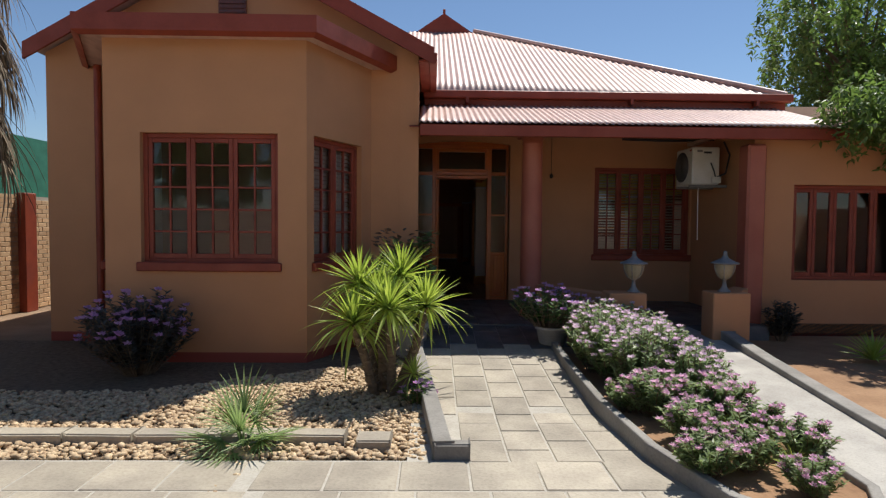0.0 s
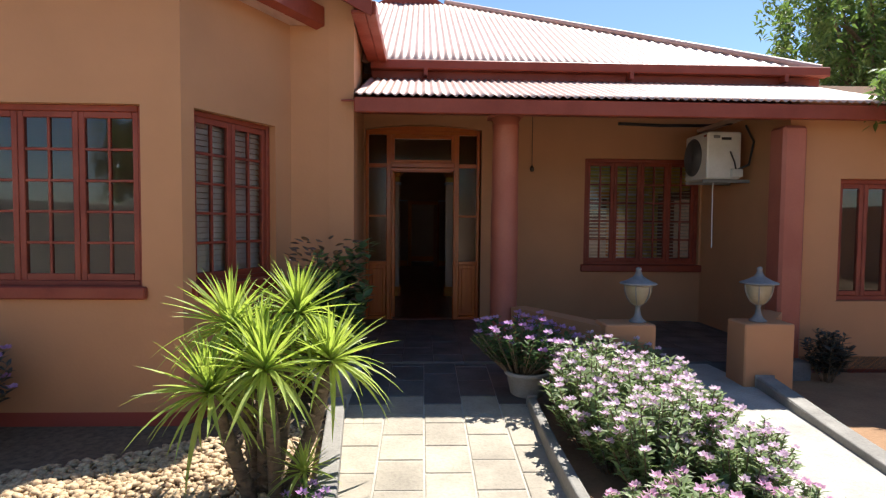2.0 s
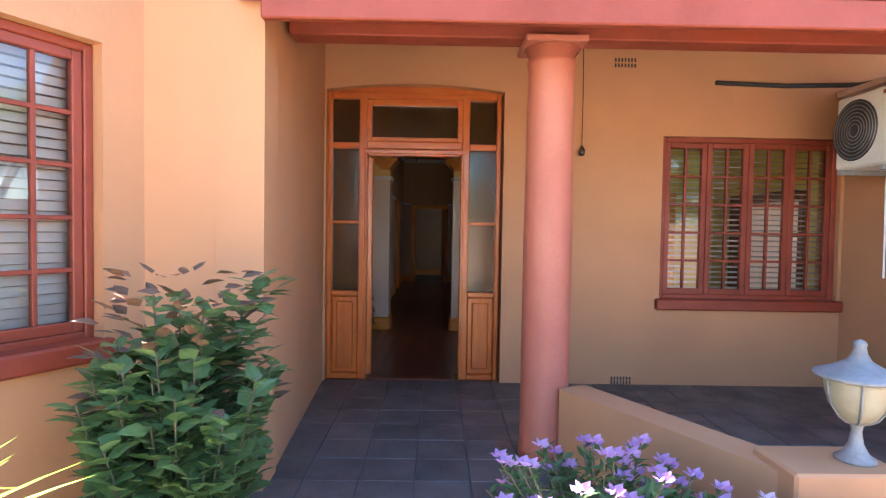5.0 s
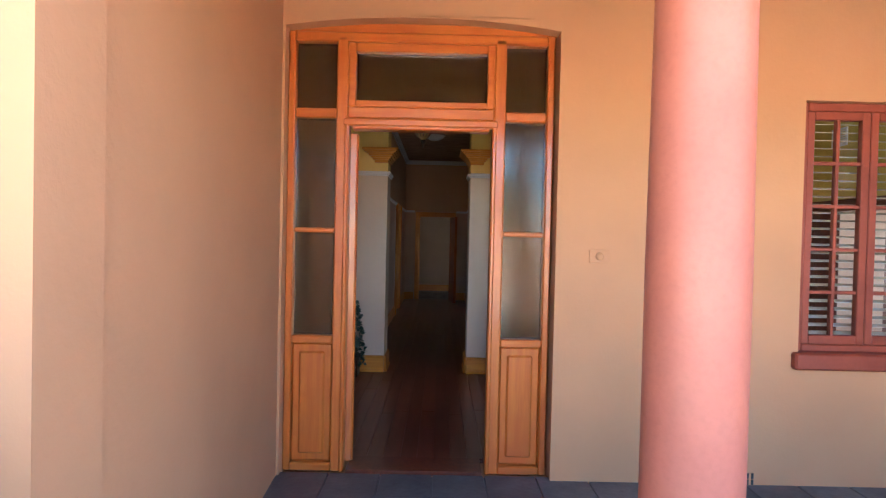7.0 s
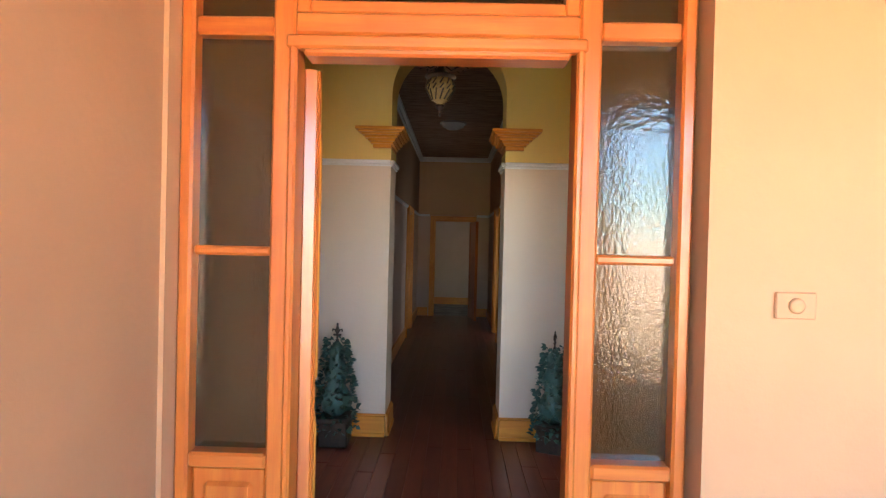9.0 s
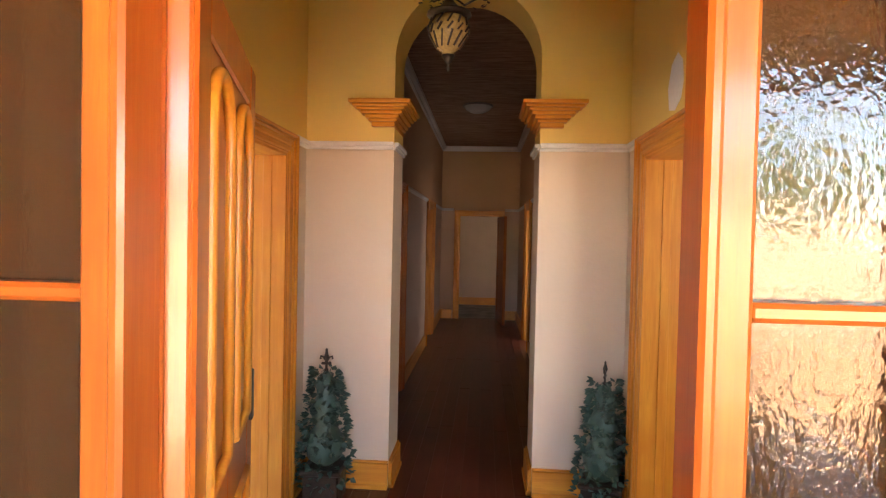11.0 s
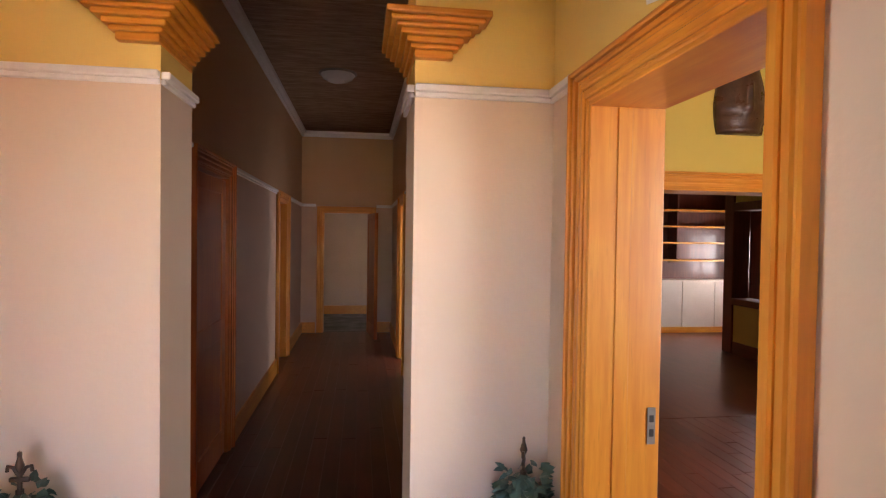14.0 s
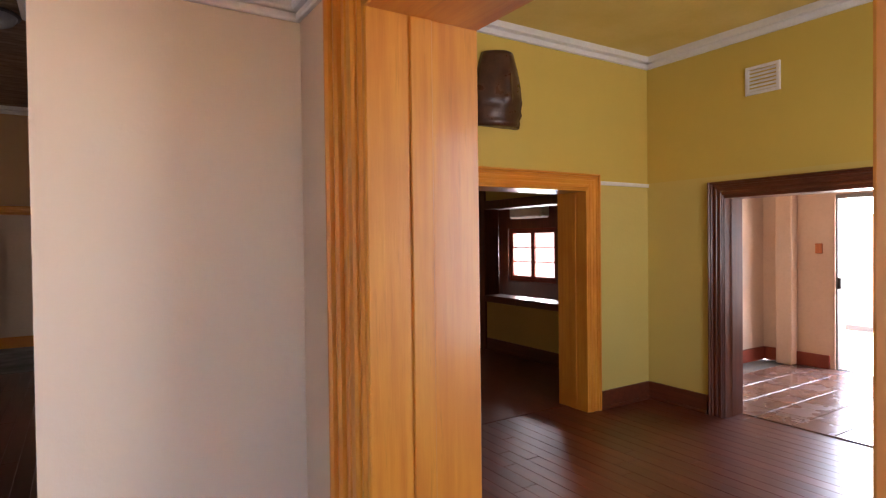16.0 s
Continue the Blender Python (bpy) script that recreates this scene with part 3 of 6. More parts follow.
# ---------- roofs ----------
def corrugated(name, x0, x1, low, high, pitch=0.1, label="", left=None, right=None):
    """Corrugated iron between a low edge and a high edge, each (y, z); left/right: how far the sides lean in from foot to top."""
    steps = int((x1 - x0) / pitch * 6)
    rows = 7
    verts, faces = [], []
    for i in range(steps + 1):
        x = x0 + (x1 - x0) * i / steps
        f = 1.0
        if left:
            f = min(f, (x - x0) / left)
        if right:
            f = min(f, (x1 - x) / right)
        for r in range(rows):
            s = f * r / (rows - 1)
            w = 0.012 * math.sin(2 * math.pi * x / pitch)
            verts.append((x, low[0] + (high[0] - low[0]) * s, low[1] + (high[1] - low[1]) * s + w))
    for i in range(steps):
        for r in range(rows - 1):
            a = i * rows + r
            faces.append((a, a + rows, a + rows + 1, a + 1))
    ob = mesh_ob(name, verts, faces, ROOF, smooth=True)
    so = ob.modifiers.new("sheet", "SOLIDIFY")
    so.thickness = 0.004
    return tagged(ob, label, "roof", kind="structure")


EV = (-0.85, 3.40)
RT = (3.85, 5.90)
corrugated("roof_main_front", -6.2, 5.15, EV, RT, 0.1, "faded red corrugated iron hipped roof", 5.2, 4.70)
mesh_ob("roof_main_back", [(5.15, EV[0], EV[1]), (0.45, RT[0], RT[1]), (0.45, 9.0, RT[1]), (5.15, 13.0, EV[1]), (-1.0, RT[0], RT[1]), (-6.2, EV[0], EV[1]), (-1.0, 9.0, RT[1]), (-6.2, 13.0, EV[1])],
        [(0, 3, 2, 1), (5, 4, 6, 7), (3, 7, 6, 2), (1, 2, 6, 4)], ROOF)
tagged(bpy.data.objects["roof_main_back"], "faded red corrugated iron roof slopes", "roof", kind="structure")
slab("roof_sunroom", 5.3, 8.5, 0.0, 13.0, 3.08, 3.14, ROOF, "flat roof over the side rooms", "roof")
tube("trim_hip_cap", [(5.15, EV[0], EV[1] + 0.03), (0.45, RT[0], RT[1] + 0.03)], 0.05, ROOF)
tagged(bpy.data.objects["trim_hip_cap"], "folded iron cap along the roof hip", "roof", kind="structure")
mesh_ob("roof_gablet", [(-0.95, 3.8, 5.86), (0.42, 3.8, 5.86), (-0.27, 3.8, 6.32), (-0.95, 9, 5.86), (0.42, 9, 5.86), (-0.27, 9, 6.32)], [(0, 1, 2), (0, 2, 5, 3), (1, 4, 5, 2), (3, 5, 4)], RED)
tagged(bpy.data.objects["roof_gablet"], "small dark red gablet at the roof ridge", "roof", kind="structure")
boxes("trim_finial", [(-0.30, -0.24, 3.74, 3.86, 6.28, 6.40)], RED, bevel=0.01)
tagged(bpy.data.objects["trim_finial"], "small red finial on the gablet", "finial", kind="structure")
# gutter and fascia of the main roof
boxes("trim_main_gutter", [(-0.66, 5.2, -0.97, -0.84, 3.30, 3.42), (-0.66, 5.15, -0.84, -0.79, 3.10, 3.36)], RED, bevel=0.012)
tagged(bpy.data.objects["trim_main_gutter"], "dark red gutter and fascia board", "gutter", kind="structure")
boxes("trim_gutter_bracket", [(0.0, 0.05, -0.98, -0.84, 3.22, 3.31), (2.6, 2.65, -0.98, -0.84, 3.22, 3.31), (4.6, 4.65, -0.98, -0.84, 3.22, 3.31)], RED, bevel=0.006)
tagged(bpy.data.objects["trim_gutter_bracket"], "dark red gutter brackets", "gutter", kind="structure")
# verandah roof
corrugated("roof_verandah", -0.69, 5.0, (-2.52, 2.645), (-0.80, 3.22), 0.085, "faded red corrugated iron verandah roof")
boxes("beam_verandah", [(-0.68, 5.0, -2.50, -2.44, 2.47, 2.62), (-0.70, 4.0, -1.87, -1.69, 2.60, 2.74)], RED, bevel=0.008)
tagged(bpy.data.objects["beam_verandah"], "dark red verandah beam and fascia board", "beam", kind="structure")
mesh_ob("ceiling_verandah", [(-0.82, -2.40, 2.59), (4.0, -2.40, 2.59), (4.0, FY, 3.34), (-0.82, FY, 3.34), (-0.82, -2.40, 2.61), (4.0, -2.40, 2.61), (4.0, FY, 3.36), (-0.82, FY, 3.36)],
        [(0, 1, 2, 3), (7, 6, 5, 4), (0, 4, 5, 1), (2, 6, 7, 3)], RED)
tagged(bpy.data.objects["ceiling_verandah"], "dark red boarded verandah ceiling", "ceiling", kind="structure")
# gable roof over the bay wing
ge = 0.16
for nm, xa, za, xb, zb in (("roof_gable_right", -0.50, 3.50, -3.16, 4.92), ("roof_gable_left", -5.66, 3.50, -3.16, 4.92)):
    mesh_ob(nm, [(xa, GY - 0.28, za), (xb, GY - 0.28, zb), (xb, 4.0, zb), (xa, 4.0, za), (xa, GY - 0.28, za + 0.03), (xb, GY - 0.28, zb + 0.03), (xb, 4.0, zb + 0.03), (xa, 4.0, za + 0.03)],
            [(0, 1, 2, 3), (7, 6, 5, 4), (0, 4, 5, 1), (3, 2, 6, 7), (0, 3, 7, 4)], ROOF)
    tagged(bpy.data.objects[nm], "faded red corrugated gable roof", "roof", kind="structure")
    mesh_ob(nm.replace("roof_gable", "trim_barge"), [(xa, GY - 0.32, za - ge), (xb, GY - 0.32, zb - ge), (xb, GY - 0.32, zb + 0.05), (xa, GY - 0.32, za + 0.05),
                                                   (xa, GY - 0.285, za - ge), (xb, GY - 0.285, zb - ge), (xb, GY - 0.285, zb + 0.05), (xa, GY - 0.285, za + 0.05)],
            [(0, 1, 2, 3), (7, 6, 5, 4), (0, 4, 5, 1), (3, 2, 6, 7), (0, 3, 7, 4), (1, 5, 6, 2)], RED)
    tagged(bpy.data.objects[nm.replace("roof_gable", "trim_barge")], "dark red barge board along the gable", "barge board", kind="structure")
boxes("trim_wing_gutter", [(-0.56, -0.46, GY - 0.28, -0.95, 3.37, 3.50), (-0.70, -0.56, GY - 0.26, -0.95, 3.38, 3.42)], RED, bevel=0.01)
tagged(bpy.data.objects["trim_wing_gutter"], "dark red gutter along the wing roof", "gutter", kind="structure")
# bay roof, gutter, downpipe, gable vent
off = 0.22
bo = [(-5.02, GY - 0.005), (BX[0] - 0.12, BY - off), (BX[1] + 0.12, BY - off), (-1.07, GY - 0.005)]
bi = [(-4.3, GY - 0.005), (-3.7, GY - 0.005), (-2.4, GY - 0.005), (-1.9, GY - 0.005)]
mesh_ob("roof_bay", [(x, y, 3.50) for x, y in bo] + [(x, y, 3.78) for x, y in bi] + [(x, y, 3.34) for x, y in bo],
        [(0, 1, 5, 4), (1, 2, 6, 5), (2, 3, 7, 6), (11, 10, 9, 8)], ROOF)
tagged(bpy.data.objects["roof_bay"], "low iron roof over the bay window", "roof", kind="structure")
gv, gf = [], []
for i, (x, y) in enumerate(bo):
    cx, cy = -3.04, -2.2
    dx, dy = (x - cx), (y - cy)
    k = 0.05 / max(0.01, math.hypot(dx, dy))
    for q, z in ((0, 3.30), (1, 3.34), (1, 3.52), (0, 3.52)):
        gv.append((x + dx * k * q * 1.6, y + dy * k * q * 1.6, z))
for i in range(3):
    for q in range(4):
        gf.append((i * 4 + q, (i + 1) * 4 + q, (i + 1) * 4 + (q + 1) % 4, i * 4 + (q + 1) % 4))
gf += [(0, 1, 2, 3), (15, 14, 13, 12)]
tagged(mesh_ob("trim_bay_gutter", gv, gf, RED), "dark red gutter round the bay", "gutter", kind="structure")
tube("trim_downpipe", [(-4.88, GY - 0.06, 3.35), (-4.88, GY - 0.06, -0.28)], 0.045, RED)
tagged(bpy.data.objects["trim_downpipe"], "dark red downpipe on the gable wall", "downpipe", kind="structure")
boxes("trim_gable_vent", [(-3.32, -2.96, GY - 0.03, GY + 0.02, 3.76, 4.22)] + [(-3.30, -2.98, GY - 0.05, GY - 0.02, 3.80 + 0.06 * i, 3.83 + 0.06 * i) for i in range(7)], DARK_WOOD, bevel=0.004)
tagged(bpy.data.objects["trim_gable_vent"], "dark slatted wooden gable vent", "vent", kind="structure")

# ---------- columns, piers, low wall ----------
def column(x, y):
    e = tagged(empty("verandah_column", x, y, 0), "dusty red round verandah column with a moulded cap", "column", kind="structure")
    lathe("shaft", [(0.16, 0.0), (0.16, 0.05), (0.152, 0.07), (0.152, 1.3), (0.143, 2.30), (0.15, 2.32), (0.15, 2.35), (0.135, 2.36), (0.17, 2.42)], COLUMN_RED, e, n=32)
    boxes("capital", [(-0.19, 0.19, -0.19, 0.19, 2.42, 2.458)], COLUMN_RED, e, bevel=0.008)
    e.scale = (1, 1, 1.058)
    return e


column(0.92, -1.78)
boxes("pilaster", [(3.76, 4.02, -2.32, -2.05, -0.28, 2.44)], COLUMN_RED, bevel=0.03)
tagged(bpy.data.objects["pilaster"], "dusty red pilaster at the verandah corner", "pilaster", kind="structure")
boxes("pier", [(1.62, 2.075, -3.24, -2.93, -0.28, 0.505)], OCHRE_PIER, bevel=0.012)
tagged(bpy.data.objects["pier"], "ochre plastered garden pier carrying an urn lamp", "pier", group="piers at the ramp", kind="structure")
boxes("pier", [(2.88, 3.335, -3.24, -2.93, -0.28, 0.515)], OCHRE_PIER, bevel=0.012)
tagged(bpy.data.objects["pier.001"], "ochre plastered garden pier carrying an urn lamp", "pier", group="piers at the ramp", kind="structure")
wall("wall_low_left", (0.98, -1.95), (1.64, -3.16), -0.28, 0.47, 0.2, (), OCHRE_PIER, OCHRE_PIER, "low ochre plastered verandah wall")
wall("wall_low_right", (3.30, -2.95), (3.86, -2.25), -0.28, 0.48, 0.2, (), OCHRE_PIER, OCHRE_PIER, "low ochre plastered verandah wall")


# ---------- front door ----------
def front_door():
    frame_ob = tagged(empty("door_1", 0, 0, 0), "orange varnished wooden door frame with side lights and transom", "door frame", kind="structure")
    y0, y1 = -0.03, 0.09
    posts = []
    for s in (-1, 1):
        posts += [tuple(sorted((s * 0.808, s * 0.765))) + (y0, y1, 0.0, 2.685), tuple(sorted((s * 0.515, s * 0.445))) + (y0, y1, 0.0, 2.66)]
        posts += [tuple(sorted((s * 0.462, s * 0.435))) + (y0 - 0.012, y1 - 0.03, 0.0, 2.16)]
    boxes("post", posts, DOOR_WOOD, frame_ob, 0.008)
    rails = [(-0.765, 0.765, y0, y1, 2.625, 2.685), (-0.445, 0.445, y0 - 0.004, y1, 2.165, 2.235), (-0.47, 0.47, y0 - 0.016, y0 + 0.03, 2.118, 2.162)]
    rails += [(-0.42, 0.42, y0 + 0.0, y1 - 0.02, 2.10, 2.13)]
    for s in (-1, 1):
        a, b = sorted((s * 0.765, s * 0.515))
        rails += [(a, b, y0 + 0.01, y1, 2.165, 2.225), (a, b, y0 + 0.015, y1 - 0.01, 1.465, 1.495), (a, b, y0, y1, 0.785, 0.835), (a, b, y0, y1, 0.0, 0.05)]
    boxes("rail", rails, DOOR_WOOD_X, frame_ob, 0.008)
    boxes("transom_sash", [(-0.445, -0.40, y0 + 0.005, y1 - 0.02, 2.236, 2.624), (0.40, 0.445, y0 + 0.005, y1 - 0.02, 2.236, 2.624),
                           (-0.40, 0.40, y0 + 0.005, y1 - 0.02, 2.236, 2.276), (-0.40, 0.40, y0 + 0.005, y1 - 0.02, 2.57, 2.624)], DOOR_WOOD_X, frame_ob, 0.006)
    for s in (-1, 1):
        a, b = sorted((s * 0.765, s * 0.515))
        boxes("panel", [(a, b, 0.0, 0.05, 0.05, 0.785), (a + 0.045, b - 0.045, -0.014, 0.01, 0.10, 0.735)], DOOR_WOOD, frame_ob, 0.012)
        for z0, z1 in ((0.835, 1.465), (1.495, 2.165), (2.225, 2.625)):
            boxes("pane", [(a, b, 0.028, 0.034, z0, z1)], RIPPLE, frame_ob, 0).visible_shadow = z0 < 1.4
    boxes("transom_pane", [(-0.40, 0.40, 0.028, 0.034, 2.276, 2.57)], RIPPLE, frame_ob, 0).visible_shadow = False
    boxes("threshold", [(-0.42, 0.42, -0.03, 0.2, -0.018, 0.012)], DARK_WOOD, frame_ob, 0.004)

    leaf = tagged(empty("front_door_leaf", -0.425, 0.10, 0.0), "orange varnished panelled front door standing open inwards", "door")
    ang = math.atan2(0.87, -0.25)
    leaf.rotation_euler = (0, 0, ang)
    # local x runs from the hinge to the lock edge; the face towards the opening is at -y
    boxes("slab", [(0.0, 0.875, -0.022, 0.022, 0.015, 2.095)], DOOR_WOOD, leaf, 0.004)
    for face in (-1, 1):
        def strip(x0, x1, z0, z1, d=0.03):
            return (x0, x1, *sorted((face * 0.02, face * d)), z0, z1)
        boxes("stile", [strip(0, 0.12, 0.015, 2.095, 0.034), strip(0.755, 0.875, 0.015, 2.095, 0.034), strip(0.385, 0.49, 0.3, 1.7, 0.034),
                        strip(0.12, 0.755, 0.015, 0.24, 0.033), strip(0.12, 0.755, 0.86, 1.02, 0.033), strip(0.12, 0.755, 1.97, 2.095, 0.033)], DOOR_WOOD, leaf, 0.008)
        for x0, x1 in ((0.12, 0.385), (0.49, 0.755)):
            w = (x1 - x0) / 2
            pts = [(x0 + 0.012, face * 0.034, 1.03), (x0 + 0.012, face * 0.034, 1.80)]
            pts += [(x0 + w - (w - 0.012) * math.cos(math.pi * i / 12), face * 0.034, 1.80 + 0.13 * math.sin(math.pi * i / 12)) for i in range(13)]
            pts += [(x1 - 0.012, face * 0.034, 1.03), (x0 + 0.012, face * 0.034, 1.03)]
            tube("moulding", pts, 0.014, HONEY, leaf)
            tube("moulding", [(x0 + 0.012, face * 0.034, 0.25), (x1 - 0.012, face * 0.034, 0.25), (x1 - 0.012, face * 0.034, 0.85), (x0 + 0.012, face * 0.034, 0.85), (x0 + 0.012, face * 0.034, 0.25)], 0.014, HONEY, leaf)
            boxes("raised_panel", [(x0 + 0.05, x1 - 0.05, *sorted((face * 0.018, face * 0.03)), 1.08, 1.80), (x0 + 0.05, x1 - 0.05, *sorted((face * 0.018, face * 0.03)), 0.30, 0.80)], DOOR_WOOD, leaf, 0.008)
    lk = boxes("lock_plate", [(0.80, 0.84, -0.045, 0.045, 0.98, 1.14)], IRON, leaf, 0.004)


front_door()


def arched_head():
    """Plaster over the door frame: a flat segmental arch, with the recess behind it closed."""
    n, verts, faces = 16, [], []
    for y in (FY, 0.09):
        for i in range(n + 1):
            x = -0.8095 + 1.635 * i / n
            t = 2 * i / n - 1
            verts += [(x, y, 2.692 + 0.06 * (1 - t * t)), (x, y, 2.765)]
    k = 2 * (n + 1)
    for i in range(n):
        a = 2 * i
        faces += [(a, a + 2, a + 3, a + 1), (k + a, k + a + 1, k + a + 3, k + a + 2), (a, k + a, k + a + 2, a + 2), (a + 1, a + 3, k + a + 3, k + a + 1)]
    tagged(mesh_ob("trim_door_arch", verts, faces, OCHRE_PIER), "ochre plastered flat arch over the front door", "arch", kind="structure")
    boxes("trim_door_head", [(-0.807, 0.823, 0.0, 0.088, 2.687, 2.75)], DOOR_WOOD_X, bevel=0.004)
    tagged(bpy.data.objects["trim_door_head"], "varnished board under the plaster arch", "door head", kind="structure")


arched_head()


# ---------- windows ----------
def window(name, a, b, z0, z1, cols, rows, inset, label, blinds=True, sill=True, wide=0.045, sashes=2, leaf_cols=2, slat=58):
    """A red casement window in the opening from a to b in plan; outside is on the right of the way from a to b."""
    a, b = Vector(a), Vector(b)
    L = (b - a).length
    d = (b - a) / L
    m = Matrix.Translation((a.x, a.y, 0)) @ Matrix.Rotation(math.atan2(d.y, d.x), 4, "Z")
    e = tagged(empty(name, 0, 0, 0), label, "window", kind="structure")
    e.matrix_basis = m
    y = inset
    boxes("frame", [(0, wide, y, y + 0.09, z0, z1), (L - wide, L, y, y + 0.09, z0, z1), (wide, L - wide, y, y + 0.09, z1 - wide, z1), (wide, L - wide, y, y + 0.09, z0, z0 + wide)], RED, e, 0.006)
    if sill:
        boxes("sill", [(-0.04, L + 0.04, -0.05, y + 0.02, z0 - 0.09, z0 + 0.012)], RED, e, 0.012)
    sw = (L - 2 * wide) / sashes
    st, bars, panes = [], [], []
    for s in range(sashes):
        x0, x1 = wide + s * sw, wide + (s + 1) * sw
        zz0, zz1 = z0 + wide, z1 - wide
        st += [(x0 + 0.002, x0 + 0.05, y + 0.012, y + 0.06, zz0, zz1), (x1 - 0.05, x1 - 0.002, y + 0.012, y + 0.06, zz0, zz1),
               (x0 + 0.05, x1 - 0.05, y + 0.012, y + 0.06, zz1 - 0.05, zz1), (x0 + 0.05, x1 - 0.05, y + 0.012, y + 0.06, zz0, zz0 + 0.055)]
        for c in range(1, leaf_cols):
            x = x0 + 0.05 + (sw - 0.1) * c / leaf_cols
            bars.append((x - 0.011, x + 0.011, y + 0.018, y + 0.052, zz0 + 0.055, zz1 - 0.05))
        for r in range(1, rows):
            z = zz0 + 0.055 + (zz1 - zz0 - 0.105) * r / rows
            bars.append((x0 + 0.05, x1 - 0.05, y + 0.02, y + 0.05, z - 0.011, z + 0.011))
        panes.append((x0 + 0.05, x1 - 0.05, y + 0.033, y + 0.037, zz0 + 0.055, zz1 - 0.05))
    boxes("sash", st, RED, e, 0.005)
    boxes("glazing_bar", bars, RED, e, 0.003)
    for q in panes:
        g = mesh_ob("pane", [(q[0], q[2], q[4]), (q[1], q[2], q[4]), (q[1], q[2], q[5]), (q[0], q[2], q[5])], [(0, 1, 2, 3)], GLASS, e)
        g.visible_shadow = False
    if blinds:
        k = int((z1 - z0 - 0.1) / 0.05)
        tilt = math.radians(slat)
        one = boxes("slat", [(0.05, L - 0.05, -0.026, 0.026, -0.001, 0.001)], BLIND, e, 0)
        one.matrix_basis = Matrix.Translation((0, y + 0.10, z0 + 0.06)) @ Matrix.Rotation(tilt, 4, "X")
        for i in range(1, k):
            o = new("slat", one.data)
            o.parent = e
            o.matrix_basis = Matrix.Translation((0, y + 0.10, z0 + 0.06 + i * 0.05)) @ Matrix.Rotation(tilt, 4, "X")
    return e


side_d = (Vector((-1.33, GY)) - Vector((BX[1], BY))).normalized()
sa = Vector((BX[1], BY)) + side_d * 0.13
sb = Vector((BX[1], BY)) + side_d * 1.11
window("window_1", (BX[0] + 0.40, BY), (BX[0] + 1.93, BY), 0.85, 2.31, 6, 5, 0.07, "red-framed casement window with small panes in the bay", False, True, 0.05, 3)
window("window_2", sa, sb, 0.85, 2.31, 4, 5, 0.07, "red-framed casement window with small panes and closed blinds", True)
side_l = (Vector((BX[0], BY)) - Vector((-4.76, GY))).normalized()
la = Vector((-4.76, GY)) + side_l * (BAY_SIDE - 1.11)
window("window_3", la, la + side_l * 0.98, 0.85, 2.31, 4, 5, 0.07, "red-framed casement window with small panes in the bay", True)
window("window_4", (2.30, FY), (3.97, FY), 0.80, 2.32, 8, 5, 0.05, "red-framed casement window with small panes and blinds", True, True, 0.05, 4, 2, 15)
window("window_5", (4.47, -2.20), (6.0, -2.20), 0.58, 1.90, 6, 1, 0.08, "dark window behind upright red bars", False, False, 0.05, 5, 1)
window("window_6", (7.0, 9.3), (7.0, 8.08), 0.84, 1.76, 4, 3, 0.03, "small-paned window with daylight behind it", False, False, 0.04, 2, 1)

# ---------- lined doorways inside ----------
def lined_doorway(name, m, w, h, depth, cw, label, wv=HONEY, wh=HONEY_X, back=True):
    """Moulded casing and lining of an opening; local x along the wall from 0 to w, y into the wall, z up."""
    e = tagged(empty(name, 0, 0, 0), label, "door frame", kind="structure")
    e.matrix_basis = m
    boxes("jamb", [(0.001, 0.024, -0.01, depth + 0.01, 0, h), (w - 0.024, w - 0.001, -0.01, depth + 0.01, 0, h)], wv, e, 0.003)
    boxes("stop", [(0.024, 0.029, depth * 0.35, depth * 0.35 + 0.05, 0, h - 0.024), (w - 0.029, w - 0.024, depth * 0.35, depth * 0.35 + 0.05, 0, h - 0.024)], wv, e, 0.003)
    boxes("head", [(0.001, w - 0.001, -0.01, depth + 0.01, h - 0.024, h - 0.001)], wh, e, 0.003)
    steps = ((0.0, 1.0, 0.016), (0.10, 0.34, 0.026), (0.42, 0.62, 0.022), (0.72, 0.86, 0.03), (0.86, 1.0, 0.042))
    for face in ((-1, 1) if back else (-1,)):
        base = 0.0 if face < 0 else depth
        up, acr = [], []
        for a, b, t in steps:
            ya, yb = sorted((base, base + face * t))
            up += [(-cw * b + 0.01, -cw * a + 0.01, ya, yb, 0, h + cw * b - 0.01), (w + cw * a - 0.01, w + cw * b - 0.01, ya, yb, 0, h + cw * b - 0.01)]
            acr += [(-cw * a + 0.01, w + cw * a - 0.01, ya, yb, h + cw * a - 0.01, h + cw * b - 0.01)]
        boxes("casing", up, wv, e, 0.005)
        boxes("casing_head", acr, wh, e, 0.005)
    return e


def rot(x, y, a):
    return pose(x, y, 0, 0, 0, a)


lined_doorway("door_2", rot(VR, 2.25, -90), 0.84, 2.03, 0.235, 0.115, "honey varnished lined doorway into the dining room", HONEY, HONEY_Y)
lined_doorway("door_3", rot(VL, 1.41, 90), 0.84, 2.03, 0.20, 0.115, "honey varnished lined doorway into the bedroom", HONEY, HONEY_Y)
lined_doorway("door_4", rot(HL, 3.95, 90), 0.86, 2.0, 0.20, 0.10, "varnished hall doorway", DOOR_WOOD, DOOR_WOOD)
lined_doorway("door_5", rot(HL, 7.26, 90), 0.85, 2.0, 0.20, 0.10, "varnished hall doorway", HONEY, HONEY_Y)
lined_doorway("door_6", rot(HR, 7.90, -90), 0.85, 2.0, 0.20, 0.10, "varnished hall doorway", HONEY, HONEY_Y)
